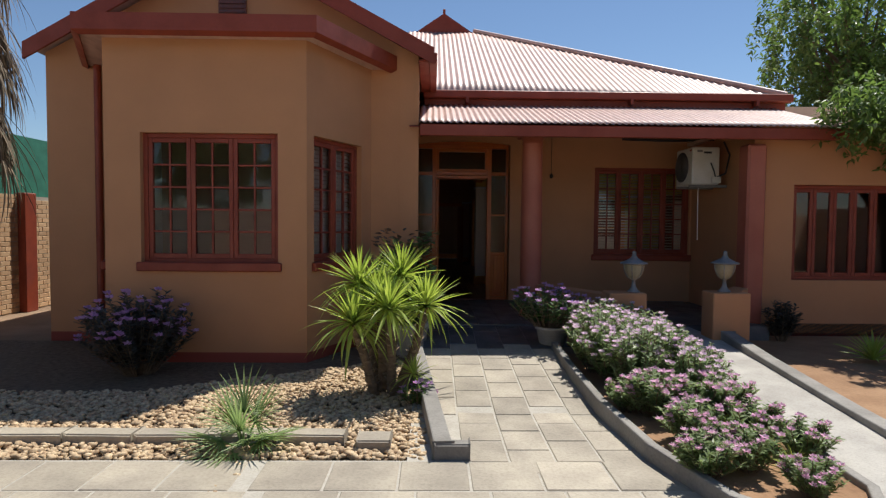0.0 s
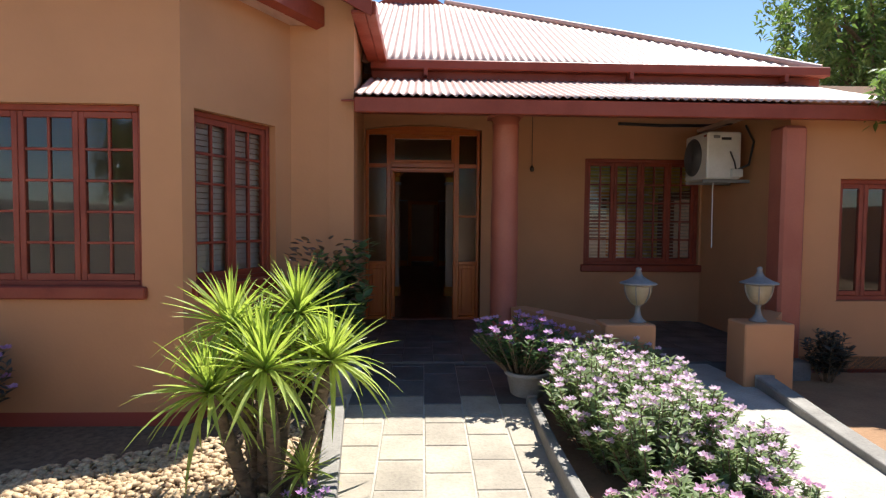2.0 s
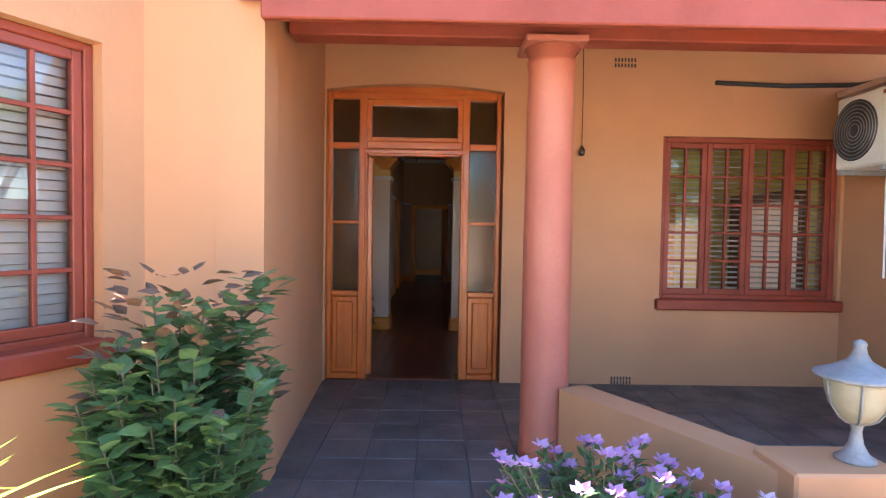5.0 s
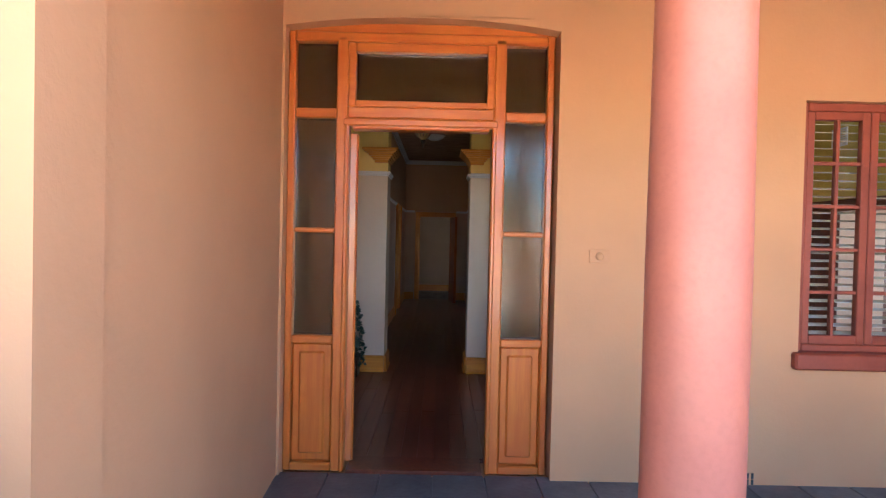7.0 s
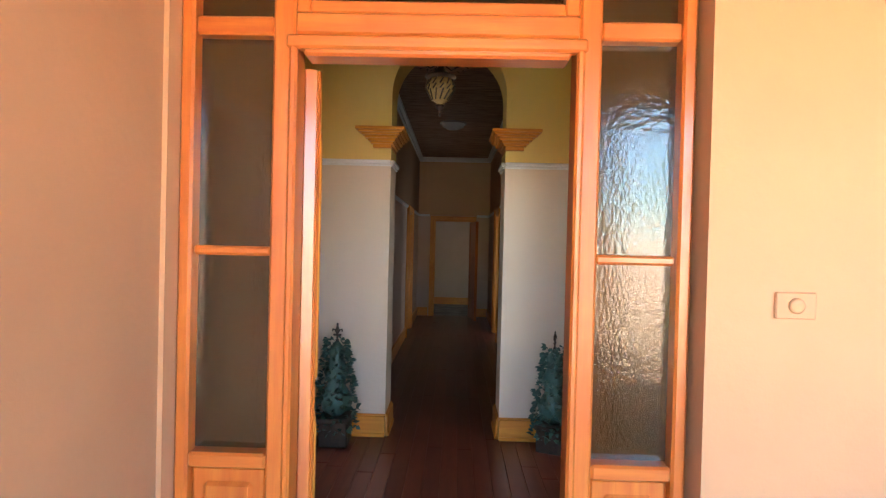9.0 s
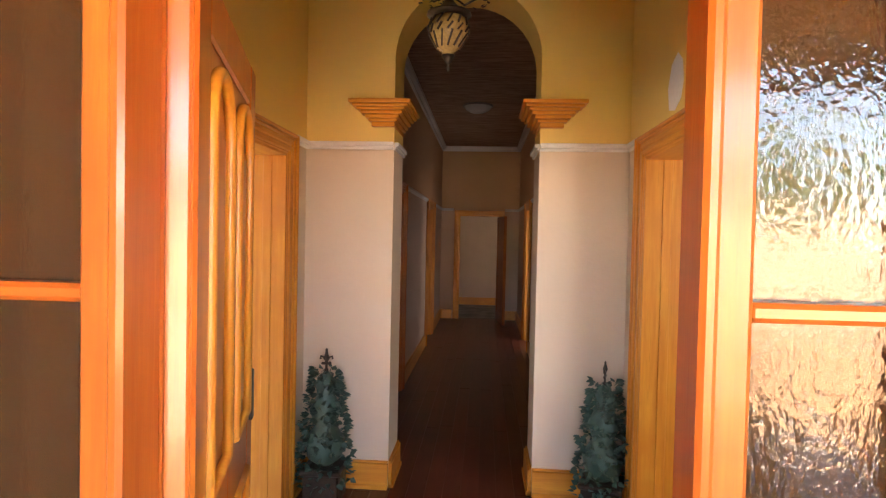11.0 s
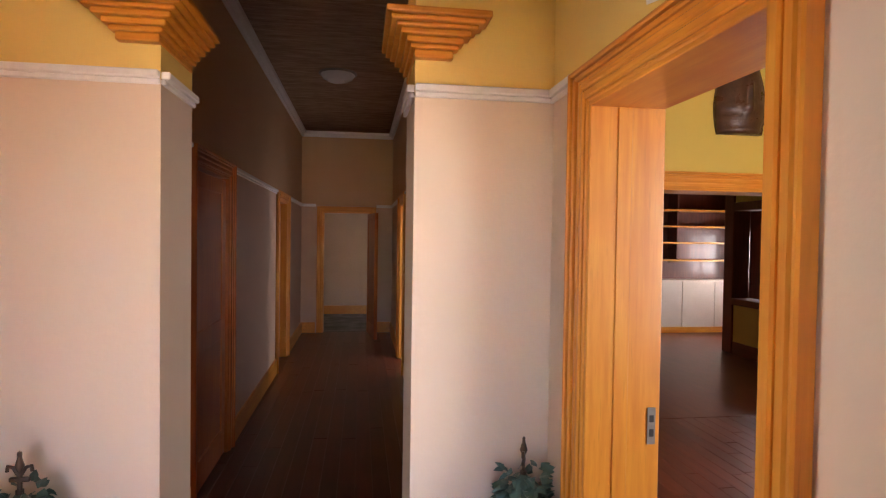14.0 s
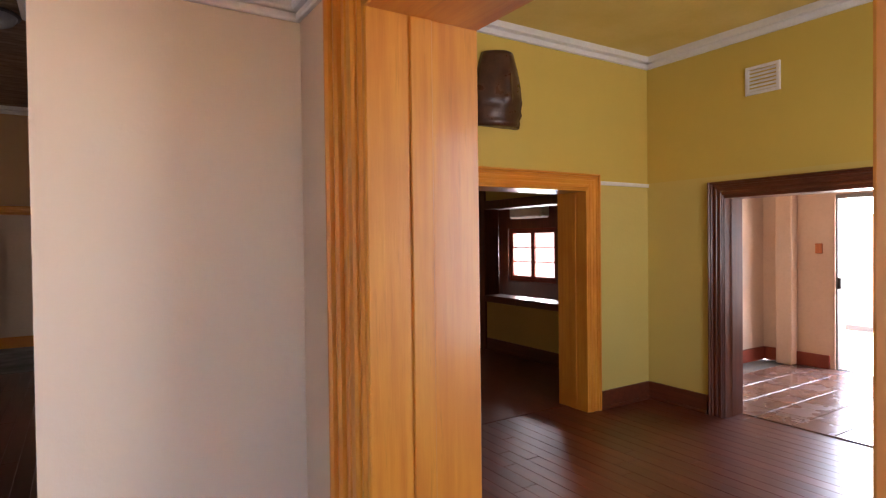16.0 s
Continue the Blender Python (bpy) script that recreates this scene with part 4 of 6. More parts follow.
lined_doorway("door_7", rot(-0.37, HY, 0), 0.78, 1.97, 0.20, 0.09, "varnished doorway at the hall's end", HONEY, HONEY_X)
lined_doorway("door_8", rot(VR + 0.26 + 1.06, RN, 0), 4.39 - VR - 0.26 - 1.06, 2.02, 0.35, 0.14, "wide honey varnished lined doorway", HONEY, HONEY_X)
lined_doorway("door_9", rot(RE, 4.15, -90), 1.70, 1.93, 0.25, 0.13, "wide dark red stained doorway into the sunroom", DARK_WOOD, DARK_WOOD_Y)
# doors of the hall
def plain_leaf(m, w, h, material, label):
    e = tagged(empty("hall_door_leaf"), label, "door")
    e.matrix_basis = m
    boxes("slab", [(0, w, -0.018, 0.018, 0.01, h)], material, e, 0.003)
    boxes("stile", [(0, 0.1, -0.026, 0.026, 0.01, h), (w - 0.1, w, -0.026, 0.026, 0.01, h), (0.1, w - 0.1, -0.026, 0.026, 0.01, 0.2), (0.1, w - 0.1, -0.026, 0.026, 0.85, 0.99), (0.1, w - 0.1, -0.026, 0.026, h - 0.1, h)], material, e, 0.005)
    return e


plain_leaf(rot(HL - 0.035, 3.98, 90), 0.80, 1.96, LIT_DOOR_WOOD, "varnished hall door standing closed, coloured orange-red as if lit")
plain_leaf(rot(0.38, HY - 0.02, -82), 0.74, 1.93, DOOR_WOOD, "varnished hall door standing open against the wall")
plain_leaf(rot(HL - 0.10, 7.29, 90), 0.79, 1.96, DOOR_WOOD, "varnished hall door standing closed")
plain_leaf(rot(HR + 0.20, 7.84, 5), 0.79, 1.96, DOOR_WOOD, "varnished hall door standing open into the side room")

# serving hatch lining and sill
hx = 5.45
boxes("trim_hatch", [(hx - 0.03, hx + 0.23, 7.87, 8.07, 0.0, 2.6), (hx - 0.03, hx + 0.23, 6.24, 6.32, 0.71, 2.12), (hx - 0.03, hx + 0.23, 6.32, 7.87, 2.0, 2.12), (hx - 0.05, hx + 0.25, 6.24, 7.87, 0.69, 0.78)], DARK_WOOD, bevel=0.006)
tagged(bpy.data.objects["trim_hatch"], "dark red stained frame of the serving hatch", "hatch frame", kind="structure")

# ---------- rails, cornices, baseboards ----------
def runs(name, segs, prof, material, label, cat):
    """Moulding along walls: segs of (x0, y0, x1, y1), standing out to the right of the way; prof: steps of (out, z0, z1)."""
    bm = bmesh.new()
    for x0, y0, x1, y1 in segs:
        a, b = Vector((x0, y0)), Vector((x1, y1))
        d = (b - a)
        m = Matrix.Translation((x0, y0, 0)) @ Matrix.Rotation(math.atan2(d.y, d.x), 4, "Z")
        for o, z0, z1 in prof:
            add_box(bm, 0, d.length, -o, 0, z0, z1, m)
    return tagged(bm_ob(name, bm, material, bevel=0.004, segments=1), label, cat, kind="structure")


RAIL = ((0.016, 2.098, 2.118), (0.03, 2.118, 2.145))
runs("trim_picture_rail", [(VL, 2.37, VL, AY), (VL, AY, -AR, AY), (-AR, AY, -AR, 2.98), (AR, 2.98, AR, AY), (AR, AY, VR, AY), (VR, AY, VR, 2.37), (VR, 1.29, VR, 0.24), (VL, 0.24, VL, 1.29)],
     RAIL, WHITE, "white picture rail round the vestibule", "picture rail")
runs("trim_hall_rail", [(HL, 2.98, HL, 3.84), (HL, 4.92, HL, 7.15), (HL, 8.22, HL, HY), (HL, HY, -0.47, HY), (0.5, HY, HR, HY), (HR, HY, HR, 8.0), (HR, 6.94, HR, 2.98)],
     ((0.016, 2.04, 2.06), (0.03, 2.06, 2.085)), WHITE, "white picture rail along the hall", "picture rail")
runs("trim_hall_cornice", [(HL, 2.98, HL, HY), (HL, HY, HR, HY), (HR, HY, HR, 2.98)], ((0.03, 3.16, 3.25), (0.07, 3.20, 3.25)), WHITE, "white cornice along the hall ceiling", "cornice")
runs("trim_dining_cornice", [(VR + 0.235, 0.22, VR + 0.235, RN), (VR + 0.26, RN, RE, RN), (RE, RN, RE, 0.22)], ((0.03, 3.20, 3.30), (0.085, 3.245, 3.30)), WHITE, "white cornice round the dining room", "cornice")
runs("trim_dining_rail", [(4.54, RN, RE, RN)], ((0.02, 2.06, 2.095),), WHITE, "white picture rail in the dining room", "picture rail")
runs("baseboard_dining", [(4.53, RN, RE, RN), (RE, RN, RE, 4.29), (VR + 0.26, RN, 2.2, RN), (5.45, 7.85, 5.45, 5.28)], ((0.022, 0, 0.17), (0.03, 0, 0.03)), DARK_WOOD_Y, "dark stained baseboard", "baseboard")
runs("baseboard_vestibule", [(VL, 2.37, VL, AY), (VL, AY, -AR, AY), (-AR, AY, -AR, 2.98), (AR, 2.98, AR, AY), (AR, AY, VR, AY), (VR, AY, VR, 2.37), (VR, 1.29, VR, 0.24)], ((0.024, 0, 0.16), (0.034, 0, 0.03), (0.014, 0.16, 0.175)), HONEY_X, "honey varnished baseboard", "baseboard")
runs("baseboard_hall", [(HL, 2.98, HL, 3.84), (HL, 4.92, HL, 7.15), (HL, 8.22, HL, HY), (HL, HY, -0.47, HY), (0.5, HY, HR, HY), (HR, HY, HR, 8.0), (HR, 6.94, HR, 2.98), (-3.0, 12.2, 3.0, 12.2)], ((0.024, 0, 0.17),), HONEY_Y, "varnished hall baseboard", "baseboard")
runs("baseboard_sunroom", [(5.5, 5.28, 7.95, 5.28), (7.95, 5.28, 7.95, 4.5), (7.95, 3.5, 7.95, 0.3)], ((0.03, 0, 0.16),), RED, "red baseboard in the sunroom", "baseboard")
boxes("trim_sunroom_pier", [(7.80, 7.95, 4.86, 5.05, 0, 2.6)], WALL_BEIGE, bevel=0.01)
tagged(bpy.data.objects["trim_sunroom_pier"], "beige plastered wall pier", "pier", kind="structure")

# capitals at the arch
def capital(sx):
    e = tagged(empty("arch_capital", sx * 0.51, AY, 2.236), "honey varnished stepped wooden capital at the arch", "capital", group="arch capitals")
    bm = bmesh.new()
    steps = ((0.0, 0.030), (0.018, 0.018), (0.035, 0.022), (0.06, 0.022), (0.082, 0.016), (0.105, 0.018), (0.125, 0.024))
    z = 2.236
    for o, h in steps:
        xs = sorted((sx * (0.58 + o), sx * (AR - 0.006 - o * 0.85)))
        add_box(bm, xs[0], xs[1], AY - 0.035 - o * 0.75, 2.97, z, z + h)
        z += h
    ob = bm_ob("moulding", bm, HONEY_X, None, bevel=0.006)
    child_at(ob, e)


capital(-1)
capital(1)


# ---------- fittings on the verandah ----------
def urn_lamp(x, y, z):
    e = tagged(empty("urn_lamp", x, y, z), "grey metal urn lamp with ribbed cream glass on a pier", "lamp", group="urn lamps on the piers")
    lathe("base", [(0.075, 0.0), (0.075, 0.012), (0.05, 0.03), (0.028, 0.07), (0.02, 0.12), (0.024, 0.145), (0.04, 0.16)], GREY_METAL, e, n=20)
    lathe("bowl", [(0.035, 0.155), (0.07, 0.18), (0.10, 0.225), (0.118, 0.28), (0.124, 0.325), (0.12, 0.345)], CREAM_GLASS, e, n=20)
    for i in range(6):
        a = math.pi * i / 3
        tube("rib", [(r * math.cos(a), r * math.sin(a), z) for r, z in ((0.04, 0.158), (0.075, 0.182), (0.104, 0.226), (0.122, 0.28), (0.128, 0.335))], 0.005, GREY_METAL, e)
    lathe("cap", [(0.122, 0.338), (0.16, 0.345), (0.165, 0.352), (0.16, 0.36), (0.11, 0.378), (0.07, 0.40), (0.045, 0.415), (0.03, 0.44), (0.022, 0.47), (0.027, 0.482), (0.02, 0.495), (0.004, 0.503)], GREY_METAL, e, n=24)
    return e


u = urn_lamp(1.96, -3.09, 0.505)
copy_thing(u, pose(3.08, -3.09, 0.515))


def air_conditioner():
    e = tagged(empty("air_conditioner", 3.64, -1.05, 1.93), "aged white air conditioner unit on a wall bracket", "air conditioner")
    child_at(boxes("casing", [(3.43, 3.85, -1.36, -0.78, 1.95, 2.52)], AC_WHITE, None, 0.018), e)
    bm = bmesh.new()
    for k in range(7):
        r = 0.05 + 0.028 * k
        for i in range(28):
            a, b = 2 * math.pi * i / 28, 2 * math.pi * (i + 1) / 28
            p, q = Vector((3.424, -0.99 + r * math.cos(a), 2.24 + r * math.sin(a))), Vector((3.424, -0.99 + r * math.cos(b), 2.24 + r * math.sin(b)))
            bmesh.ops.create_cube(bm, size=1, matrix=Matrix.LocRotScale((p + q) / 2, (q - p).to_track_quat("Z", "Y"), (0.006, 0.006, (q - p).length)))
    child_at(bm_ob("fan_grille", bm, GREY_METAL), e)
    disc = lathe("fan_opening", [(0.235, 0.0), (0.235, 0.004)], BLACK, None, n=28)
    disc.matrix_basis = pose(3.428, -0.99, 2.24, 0, -90, 0)
    child_at(disc, e)
    child_at(boxes("handle_recess", [(3.60, 3.72, -1.366, -1.355, 2.42, 2.45)], BLACK, None, 0.003), e)
    child_at(boxes("pipe_cover", [(3.72, 3.86, -1.40, -1.34, 1.97, 2.07)], AC_WHITE, None, 0.01), e)
    child_at(tube("pipe", [(3.78, -1.38, 2.05), (3.74, -1.41, 2.15), (3.70, -1.38, 2.28)], 0.01, BLACK), e)
    child_at(tube("pipe", [(3.80, -1.37, 2.06), (3.92, -1.40, 2.12), (3.985, -1.38, 2.4), (3.985, -1.2, 2.62)], 0.014, BLACK), e)
    child_at(boxes("badge", [(3.4255, 3.4305, -1.33, -1.30, 2.46, 2.485), (3.4255, 3.4305, -1.29, -1.265, 2.46, 2.485)], RED, None, 0), e)
    child_at(boxes("rating_label", [(3.50, 3.58, -1.3625, -1.3575, 2.44, 2.475)], GREY_METAL, None, 0), e)
    for y0 in (-1.30, -0.86):
        child_at(boxes("bracket", [(3.42, 4.0, y0, y0 + 0.04, 1.91, 1.95)], GREY_METAL, None, 0.004), e)
    child_at(tube("drain_hose", [(3.70, -1.0, 1.95), (3.70, -0.98, 1.86), (3.71, -0.98, 1.1)], 0.008, WHITE), e)


air_conditioner()
pb = tagged(empty("pendant_bulb", 1.535, -0.14, 2.15), "dark lamp holder with a bulb hanging on a flex", "lamp")
lathe("holder", [(0.0, -0.032), (0.020, -0.028), (0.030, -0.005), (0.028, 0.025), (0.016, 0.042), (0.009, 0.055)], IRON, pb, n=16)
tube("flex", [(0, 0, 0.05), (0, 0.0, 0.6), (0, 0.035, 1.12)], 0.004, BLACK, pb)
bell = tagged(empty("door_bell", 1.085, FY, 1.36), "beige bell push plate beside the door", "door bell")
boxes("plate", [(-0.06, 0.06, -0.012, 0.0, -0.04, 0.04)], OCHRE_PIER, bell, 0.004)
lathe("push", [(0.024, 0.0), (0.024, 0.006), (0.016, 0.01), (0.0, 0.012)], OCHRE_PIER, bell, n=16).matrix_basis = pose(0, -0.011, 0, 90)


def air_brick(x0, x1, z0, z1, name="trim_air_brick"):
    bm = bmesh.new()
    add_box(bm, x0, x1, FY - 0.006, FY + 0.005, z0, z1)
    k = 7
    ob = bm_ob(name, bm, OCHRE_PIER)
    tagged(ob, "pierced terracotta air brick", "vent", kind="structure")
    for r in range(2):
        for i in range(k):
            x = x0 + (i + 0.5) * (x1 - x0) / k
            z = z0 + (r + 0.5) * (z1 - z0) / 2
            h = boxes("hole", [(x - 0.008, x + 0.008, FY - 0.009, FY - 0.0055, z - 0.017, z + 0.017)], BLACK, ob, 0.002)


air_brick(1.82, 2.03, 2.93, 3.03)
air_brick(1.86, 2.06, 0.0, 0.075)
tagged(tube("pipe_run", [(2.76, FY - 0.02, 2.81), (3.4, FY - 0.03, 2.79), (3.96, -0.3, 2.77), (3.96, -0.9, 2.7)], 0.022, BLACK), "black insulated pipe under the verandah ceiling", "pipe")

# ---------- plants ----------
def sword_leaf(n=6, w=0.03, droop=0.35):
    v, f = [], []
    for i in range(n + 1):
        s = i / n
        ww = w * (0.55 + 0.9 * s if s < 0.35 else 0.865 * (1 - ((s - 0.35) / 0.65) ** 1.6)) / 0.865
        z = -droop * s ** 2.4
        v += [(-ww / 2, s, z + ww * 0.25), (0, s, z), (ww / 2, s, z + ww * 0.25)]
    for i in range(n):
        a = i * 3
        f += [(a, a + 1, a + 4, a + 3), (a + 1, a + 2, a + 5, a + 4)]
    return v, f


def rosette(center, n, length, rng, stiff=1.0, low=-35, high=85):
    out_s, out_d = [], []
    for i in range(n):
        az = i * 2.39996 + rng.uniform(-0.2, 0.2)
        s = i / n
        el = radians(low + (high - low) * s ** 0.8 + rng.uniform(-8, 8))
        d = Vector((math.cos(az) * math.cos(el), math.sin(az) * math.cos(el), math.sin(el)))
        L = length * rng.uniform(0.8, 1.12) * (1 - 0.22 * s)
        q = d.to_track_quat("Y", "Z") @ Euler((0, rng.uniform(-0.35, 0.35), 0)).to_quaternion()
        (out_s if s > 0.35 else out_d).append(trs(center, q, (L * 1.0, L, L)))
    return out_s, out_d


def yucca():
    rng = random.Random(4)
    e = tagged(empty("yucca", -0.92, -4.75, -0.27), "many-headed yucca with yellow-green sword leaves in pebbles", "yucca")
    heads = [(-1.19, -4.60, 0.74), (-0.80, -4.48, 0.80), (-1.20, -4.95, 0.42), (-0.89, -4.95, 0.55), (-0.56, -4.70, 0.54), (-1.0, -4.7, 0.62), (-0.66, -5.0, -0.02)]
    st, dr = [], []
    for i, h in enumerate(heads):
        small = i == 6
        a, b = rosette(Vector(h), 46 if small else 92, 0.26 if small else 0.46, rng)
        st += a
        dr += b
        foot = Vector((-0.92 + 0.3 * (h[0] + 0.92) + rng.uniform(-0.05, 0.05), -4.75 + 0.3 * (h[1] + 4.75), -0.28))
        mid = foot.lerp(Vector(h), 0.55) + Vector((rng.uniform(-0.03, 0.03), rng.uniform(-0.03, 0.03), -0.02))
        child_at(tube("trunk", [foot, foot.lerp(mid, 0.5), mid, mid.lerp(Vector(h), 0.5), Vector(h)], 0.048, BARK, taper=0.75), e)
        if not small:
            flakes = []
            for k in range(46):
                s = k / 46
                p = foot.lerp(mid, s / 0.55) if s < 0.55 else mid.lerp(Vector(h), (s - 0.55) / 0.45)
                az = k * 2.4
                flakes.append(trs(p + Vector((math.cos(az), math.sin(az), 0)) * 0.035, towards((math.cos(az), math.sin(az), 0.9)), (0.045, 0.06, 0.05)))
            child_at(scatter_mesh("trunk_scales", LEAF_V, LEAF_F, flakes, LEAF_DRY), e)
    v, f = sword_leaf(6, 0.075, 0.10)
    child_at(scatter_mesh("leaf_blades", v, f, st, LEAF_YUCCA), e)
    v, f = sword_leaf(6, 0.075, 0.42)
    child_at(scatter_mesh("drooping_blades", v, f, dr, LEAF_YUCCA), e)


yucca()


def fan_palm(x, y, z, s):
    rng = random.Random(8)
    e = tagged(empty("fan_palm", x, y, z), "small grey-green fan palm growing in the pebbles", "palm")
    v, f = sword_leaf(4, 0.055, 0.08)
    blades = []
    for k, (az, el, ln) in enumerate(((95, 80, 0.26), (40, 62, 0.20), (150, 62, 0.20), (265, 70, 0.16), (310, 35, 0.16), (205, 25, 0.16), (350, 25, 0.16), (255, 12, 0.14))):
        a, b = radians(az), radians(el)
        d = Vector((math.cos(a) * math.cos(b), math.sin(a) * math.cos(b), math.sin(b)))
        tip = d * ln * s
        child_at(tube("stalk", [Vector((x, y, z)), Vector((x, y, z)) + tip * 0.5, Vector((x, y, z)) + tip], 0.008, LEAF_PALM), e)
        q = d.to_track_quat("Y", "Z")
        for i in range(26):
            t = radians(-115 + 230 * i / 25)
            dd = q @ Vector((math.sin(t), math.cos(t), -0.12 + rng.uniform(-0.06, 0.06)))
            blades.append(trs(Vector((x, y, z)) + tip, dd.to_track_quat("Y", "Z"), 0.36 * s * (0.75 + 0.25 * math.cos(t)) * rng.uniform(0.9, 1.1)))
    child_at(scatter_mesh("fan_blades", v, f, blades, LEAF_PALM), e)


fan_palm(-1.83, -6.02, -0.28, 0.95)


def shrub(name, x, y, z, h, spread, stems, leaf, leaf_mat, flower_mat, flowers, label, seed, cat="shrub", group="", per=22):
    rng = random.Random(seed)
    e = tagged(empty(name, x, y, z), label, cat, group)
    leaves, heads, bm = [], [], bmesh.new()
    for s in range(stems):
        az, out = rng.uniform(0, 6.283), spread * math.sqrt(rng.random())
        hh = h * rng.uniform(0.6, 1.05) * (1 - 0.3 * (out / spread) ** 2)
        tip = Vector((math.cos(az) * out, math.sin(az) * out, hh))
        root = Vector((tip.x * 0.25, tip.y * 0.25, 0))
        dirn = (tip - root).normalized()
        bmesh.ops.create_cube(bm, size=1, matrix=Matrix.LocRotScale((root + tip) / 2, dirn.to_track_quat("Z", "Y"), (0.006, 0.006, (tip - root).length)))
        for k in range(per):
            t = 0.25 + 0.75 * (k / per) ** 0.8
            p = root.lerp(tip, t)
            a2 = k * 2.4 + rng.random()
            d = Vector((math.cos(a2), math.sin(a2), rng.uniform(0.1, 0.9)))
            leaves.append(trs(p, towards(d, rng.uniform(-0.5, 0.5)), (leaf * (0.78 if name == "rose_bush" else 0.42), leaf * rng.uniform(0.7, 1.2), leaf * 0.6)))
        if rng.random() < flowers:
            for k in range(9):
                a2 = k * 2.4
                d = Vector((math.cos(a2) * 0.9, math.sin(a2) * 0.9, 0.35 + 0.8 * (k / 9)))
                heads.append(trs(tip + d * 0.012, towards(d, rng.random()), (leaf * 0.42, leaf * 0.45, leaf * 0.35)))
    bm_ob("stems", bm, BARK, e)
    scatter_mesh("leaves", LEAF_V, LEAF_F, leaves, leaf_mat, e)
    if heads:
        scatter_mesh("flower_heads", LEAF_V, LEAF_F, heads, flower_mat, e)
    return e


lab = "pale green shrub with lilac-pink flower heads in the bed"
protos = [shrub("flowering_shrub", 1.30, -3.75, -0.18, 0.68, 0.33, 74, 0.066, LEAF_PALE, PETAL_PALE, 0.5, lab, 11, "shrub", "flowering shrubs in the bed", 30),
          shrub("flowering_shrub", 1.62, -4.1, -0.18, 0.62, 0.33, 74, 0.066, LEAF_PALE, PETAL_PALE, 0.5, lab, 12, "shrub", "flowering shrubs in the bed", 30),
          shrub("flowering_shrub", 1.25, -5.6, -0.20, 0.42, 0.28, 52, 0.066, LEAF_PALE, PETAL_PINK, 0.5, lab, 13, "shrub", "flowering shrubs in the bed", 28)]
rng = random.Random(3)
for i, (x, y, s, k) in enumerate(((1.18, -4.25, 1.0, 0), (1.52, -4.45, 1.0, 1), (1.80, -3.95, 0.9, 0), (1.22, -4.65, 0.95, 1), (1.60, -4.85, 0.95, 0), (1.86, -4.55, 0.8, 1), (1.30, -5.05, 0.9, 0),
                                  (1.70, -5.25, 0.85, 1), (1.55, -5.75, 0.95, 2), (1.85, -5.55, 0.8, 2), (1.30, -6.15, 0.8, 2), (1.72, -6.2, 0.8, 2), (1.45, -6.6, 0.75, 2), (1.90, -6.45, 0.7, 2), (1.15, -6.7, 0.7, 2), (1.92, -5.0, 0.75, 1), (1.95, -4.3, 0.7, 0), (1.62, -6.95, 0.6, 2), (1.08, -5.5, 0.7, 2), (1.50, -3.50, 1.0, 0), (1.92, -3.55, 0.85, 1), (1.78, -3.42, 0.9, 0))):
    copy_thing(protos[k], pose(x, y, -0.19, 0, 0, rng.uniform(0, 360)) @ Matrix.Diagonal((s, s, s, 1)))
# short grassy tufts in the bed
def tuft(name, x, y, z, n, length, leaf_mat, label, seed):
    rg = random.Random(seed)
    e = tagged(empty(name, x, y, z), label, "plant")
    a, b = rosette(Vector((0, 0, 0.03)), n, length, rg, low=10)
    v, f = sword_leaf(5, 0.07, 0.2)
    scatter_mesh("blades", v, f, a + b, leaf_mat, e)


tuft("grass_tuft", 1.62, -5.95, -0.2, 34, 0.2, LEAF_YUCCA, "bright green strappy tuft in the flower bed", 2)
tuft("grass_tuft", 1.88, -6.1, -0.2, 30, 0.24, LEAF_YUCCA, "bright green strappy tuft in the flower bed", 7)
tuft("grass_tuft", 1.72, -6.62, -0.2, 26, 0.2, LEAF_YUCCA, "bright green strappy tuft in the flower bed", 9)
tuft("spiky_plant", 4.45, -3.75, -0.2, 60, 0.42, LEAF_YUCCA, "yellow-green spiky plant in bare soil", 5)
tuft("spiky_plant", 4.95, -4.2, -0.2, 60, 0.40, LEAF_GREEN, "green spiky plant in bare soil", 6)
shrub("low_shrub", 4.55, -4.6, -0.2, 0.3, 0.3, 36, 0.06, LEAF_PALE, PETAL_PALE, 0.2, "low grey-green shrub in bare soil", 21)
shrub("dark_bush", -3.55, -4.05, -0.28, 0.90, 0.55, 130, 0.08, LEAF_DARK, PETAL_PURPLE, 0.65, "dark purple-leaved bush with mauve flowers under the bay", 22, per=26)
shrub("corner_shrub", 4.15, -2.55, -0.2, 0.6, 0.22, 30, 0.08, LEAF_DARK, PETAL_PALE, 0.0, "dark green shrub against the wall", 25)


def pot(name, x, y, z, r, h, label, m=CONCRETE):
    e = tagged(empty(name, x, y, z), label, "plant pot")
    lathe("body", [(r * 0.72, 0), (r * 0.78, 0.03), (r * 0.95, h * 0.8), (r * 1.05, h * 0.86), (r * 1.05, h), (r * 0.9, h), (r * 0.88, h - 0.04)], m, e, n=28)
    lathe("soil", [(r * 0.885, h - 0.06), (r * 0.885, h - 0.035)], SOIL, e, n=28)


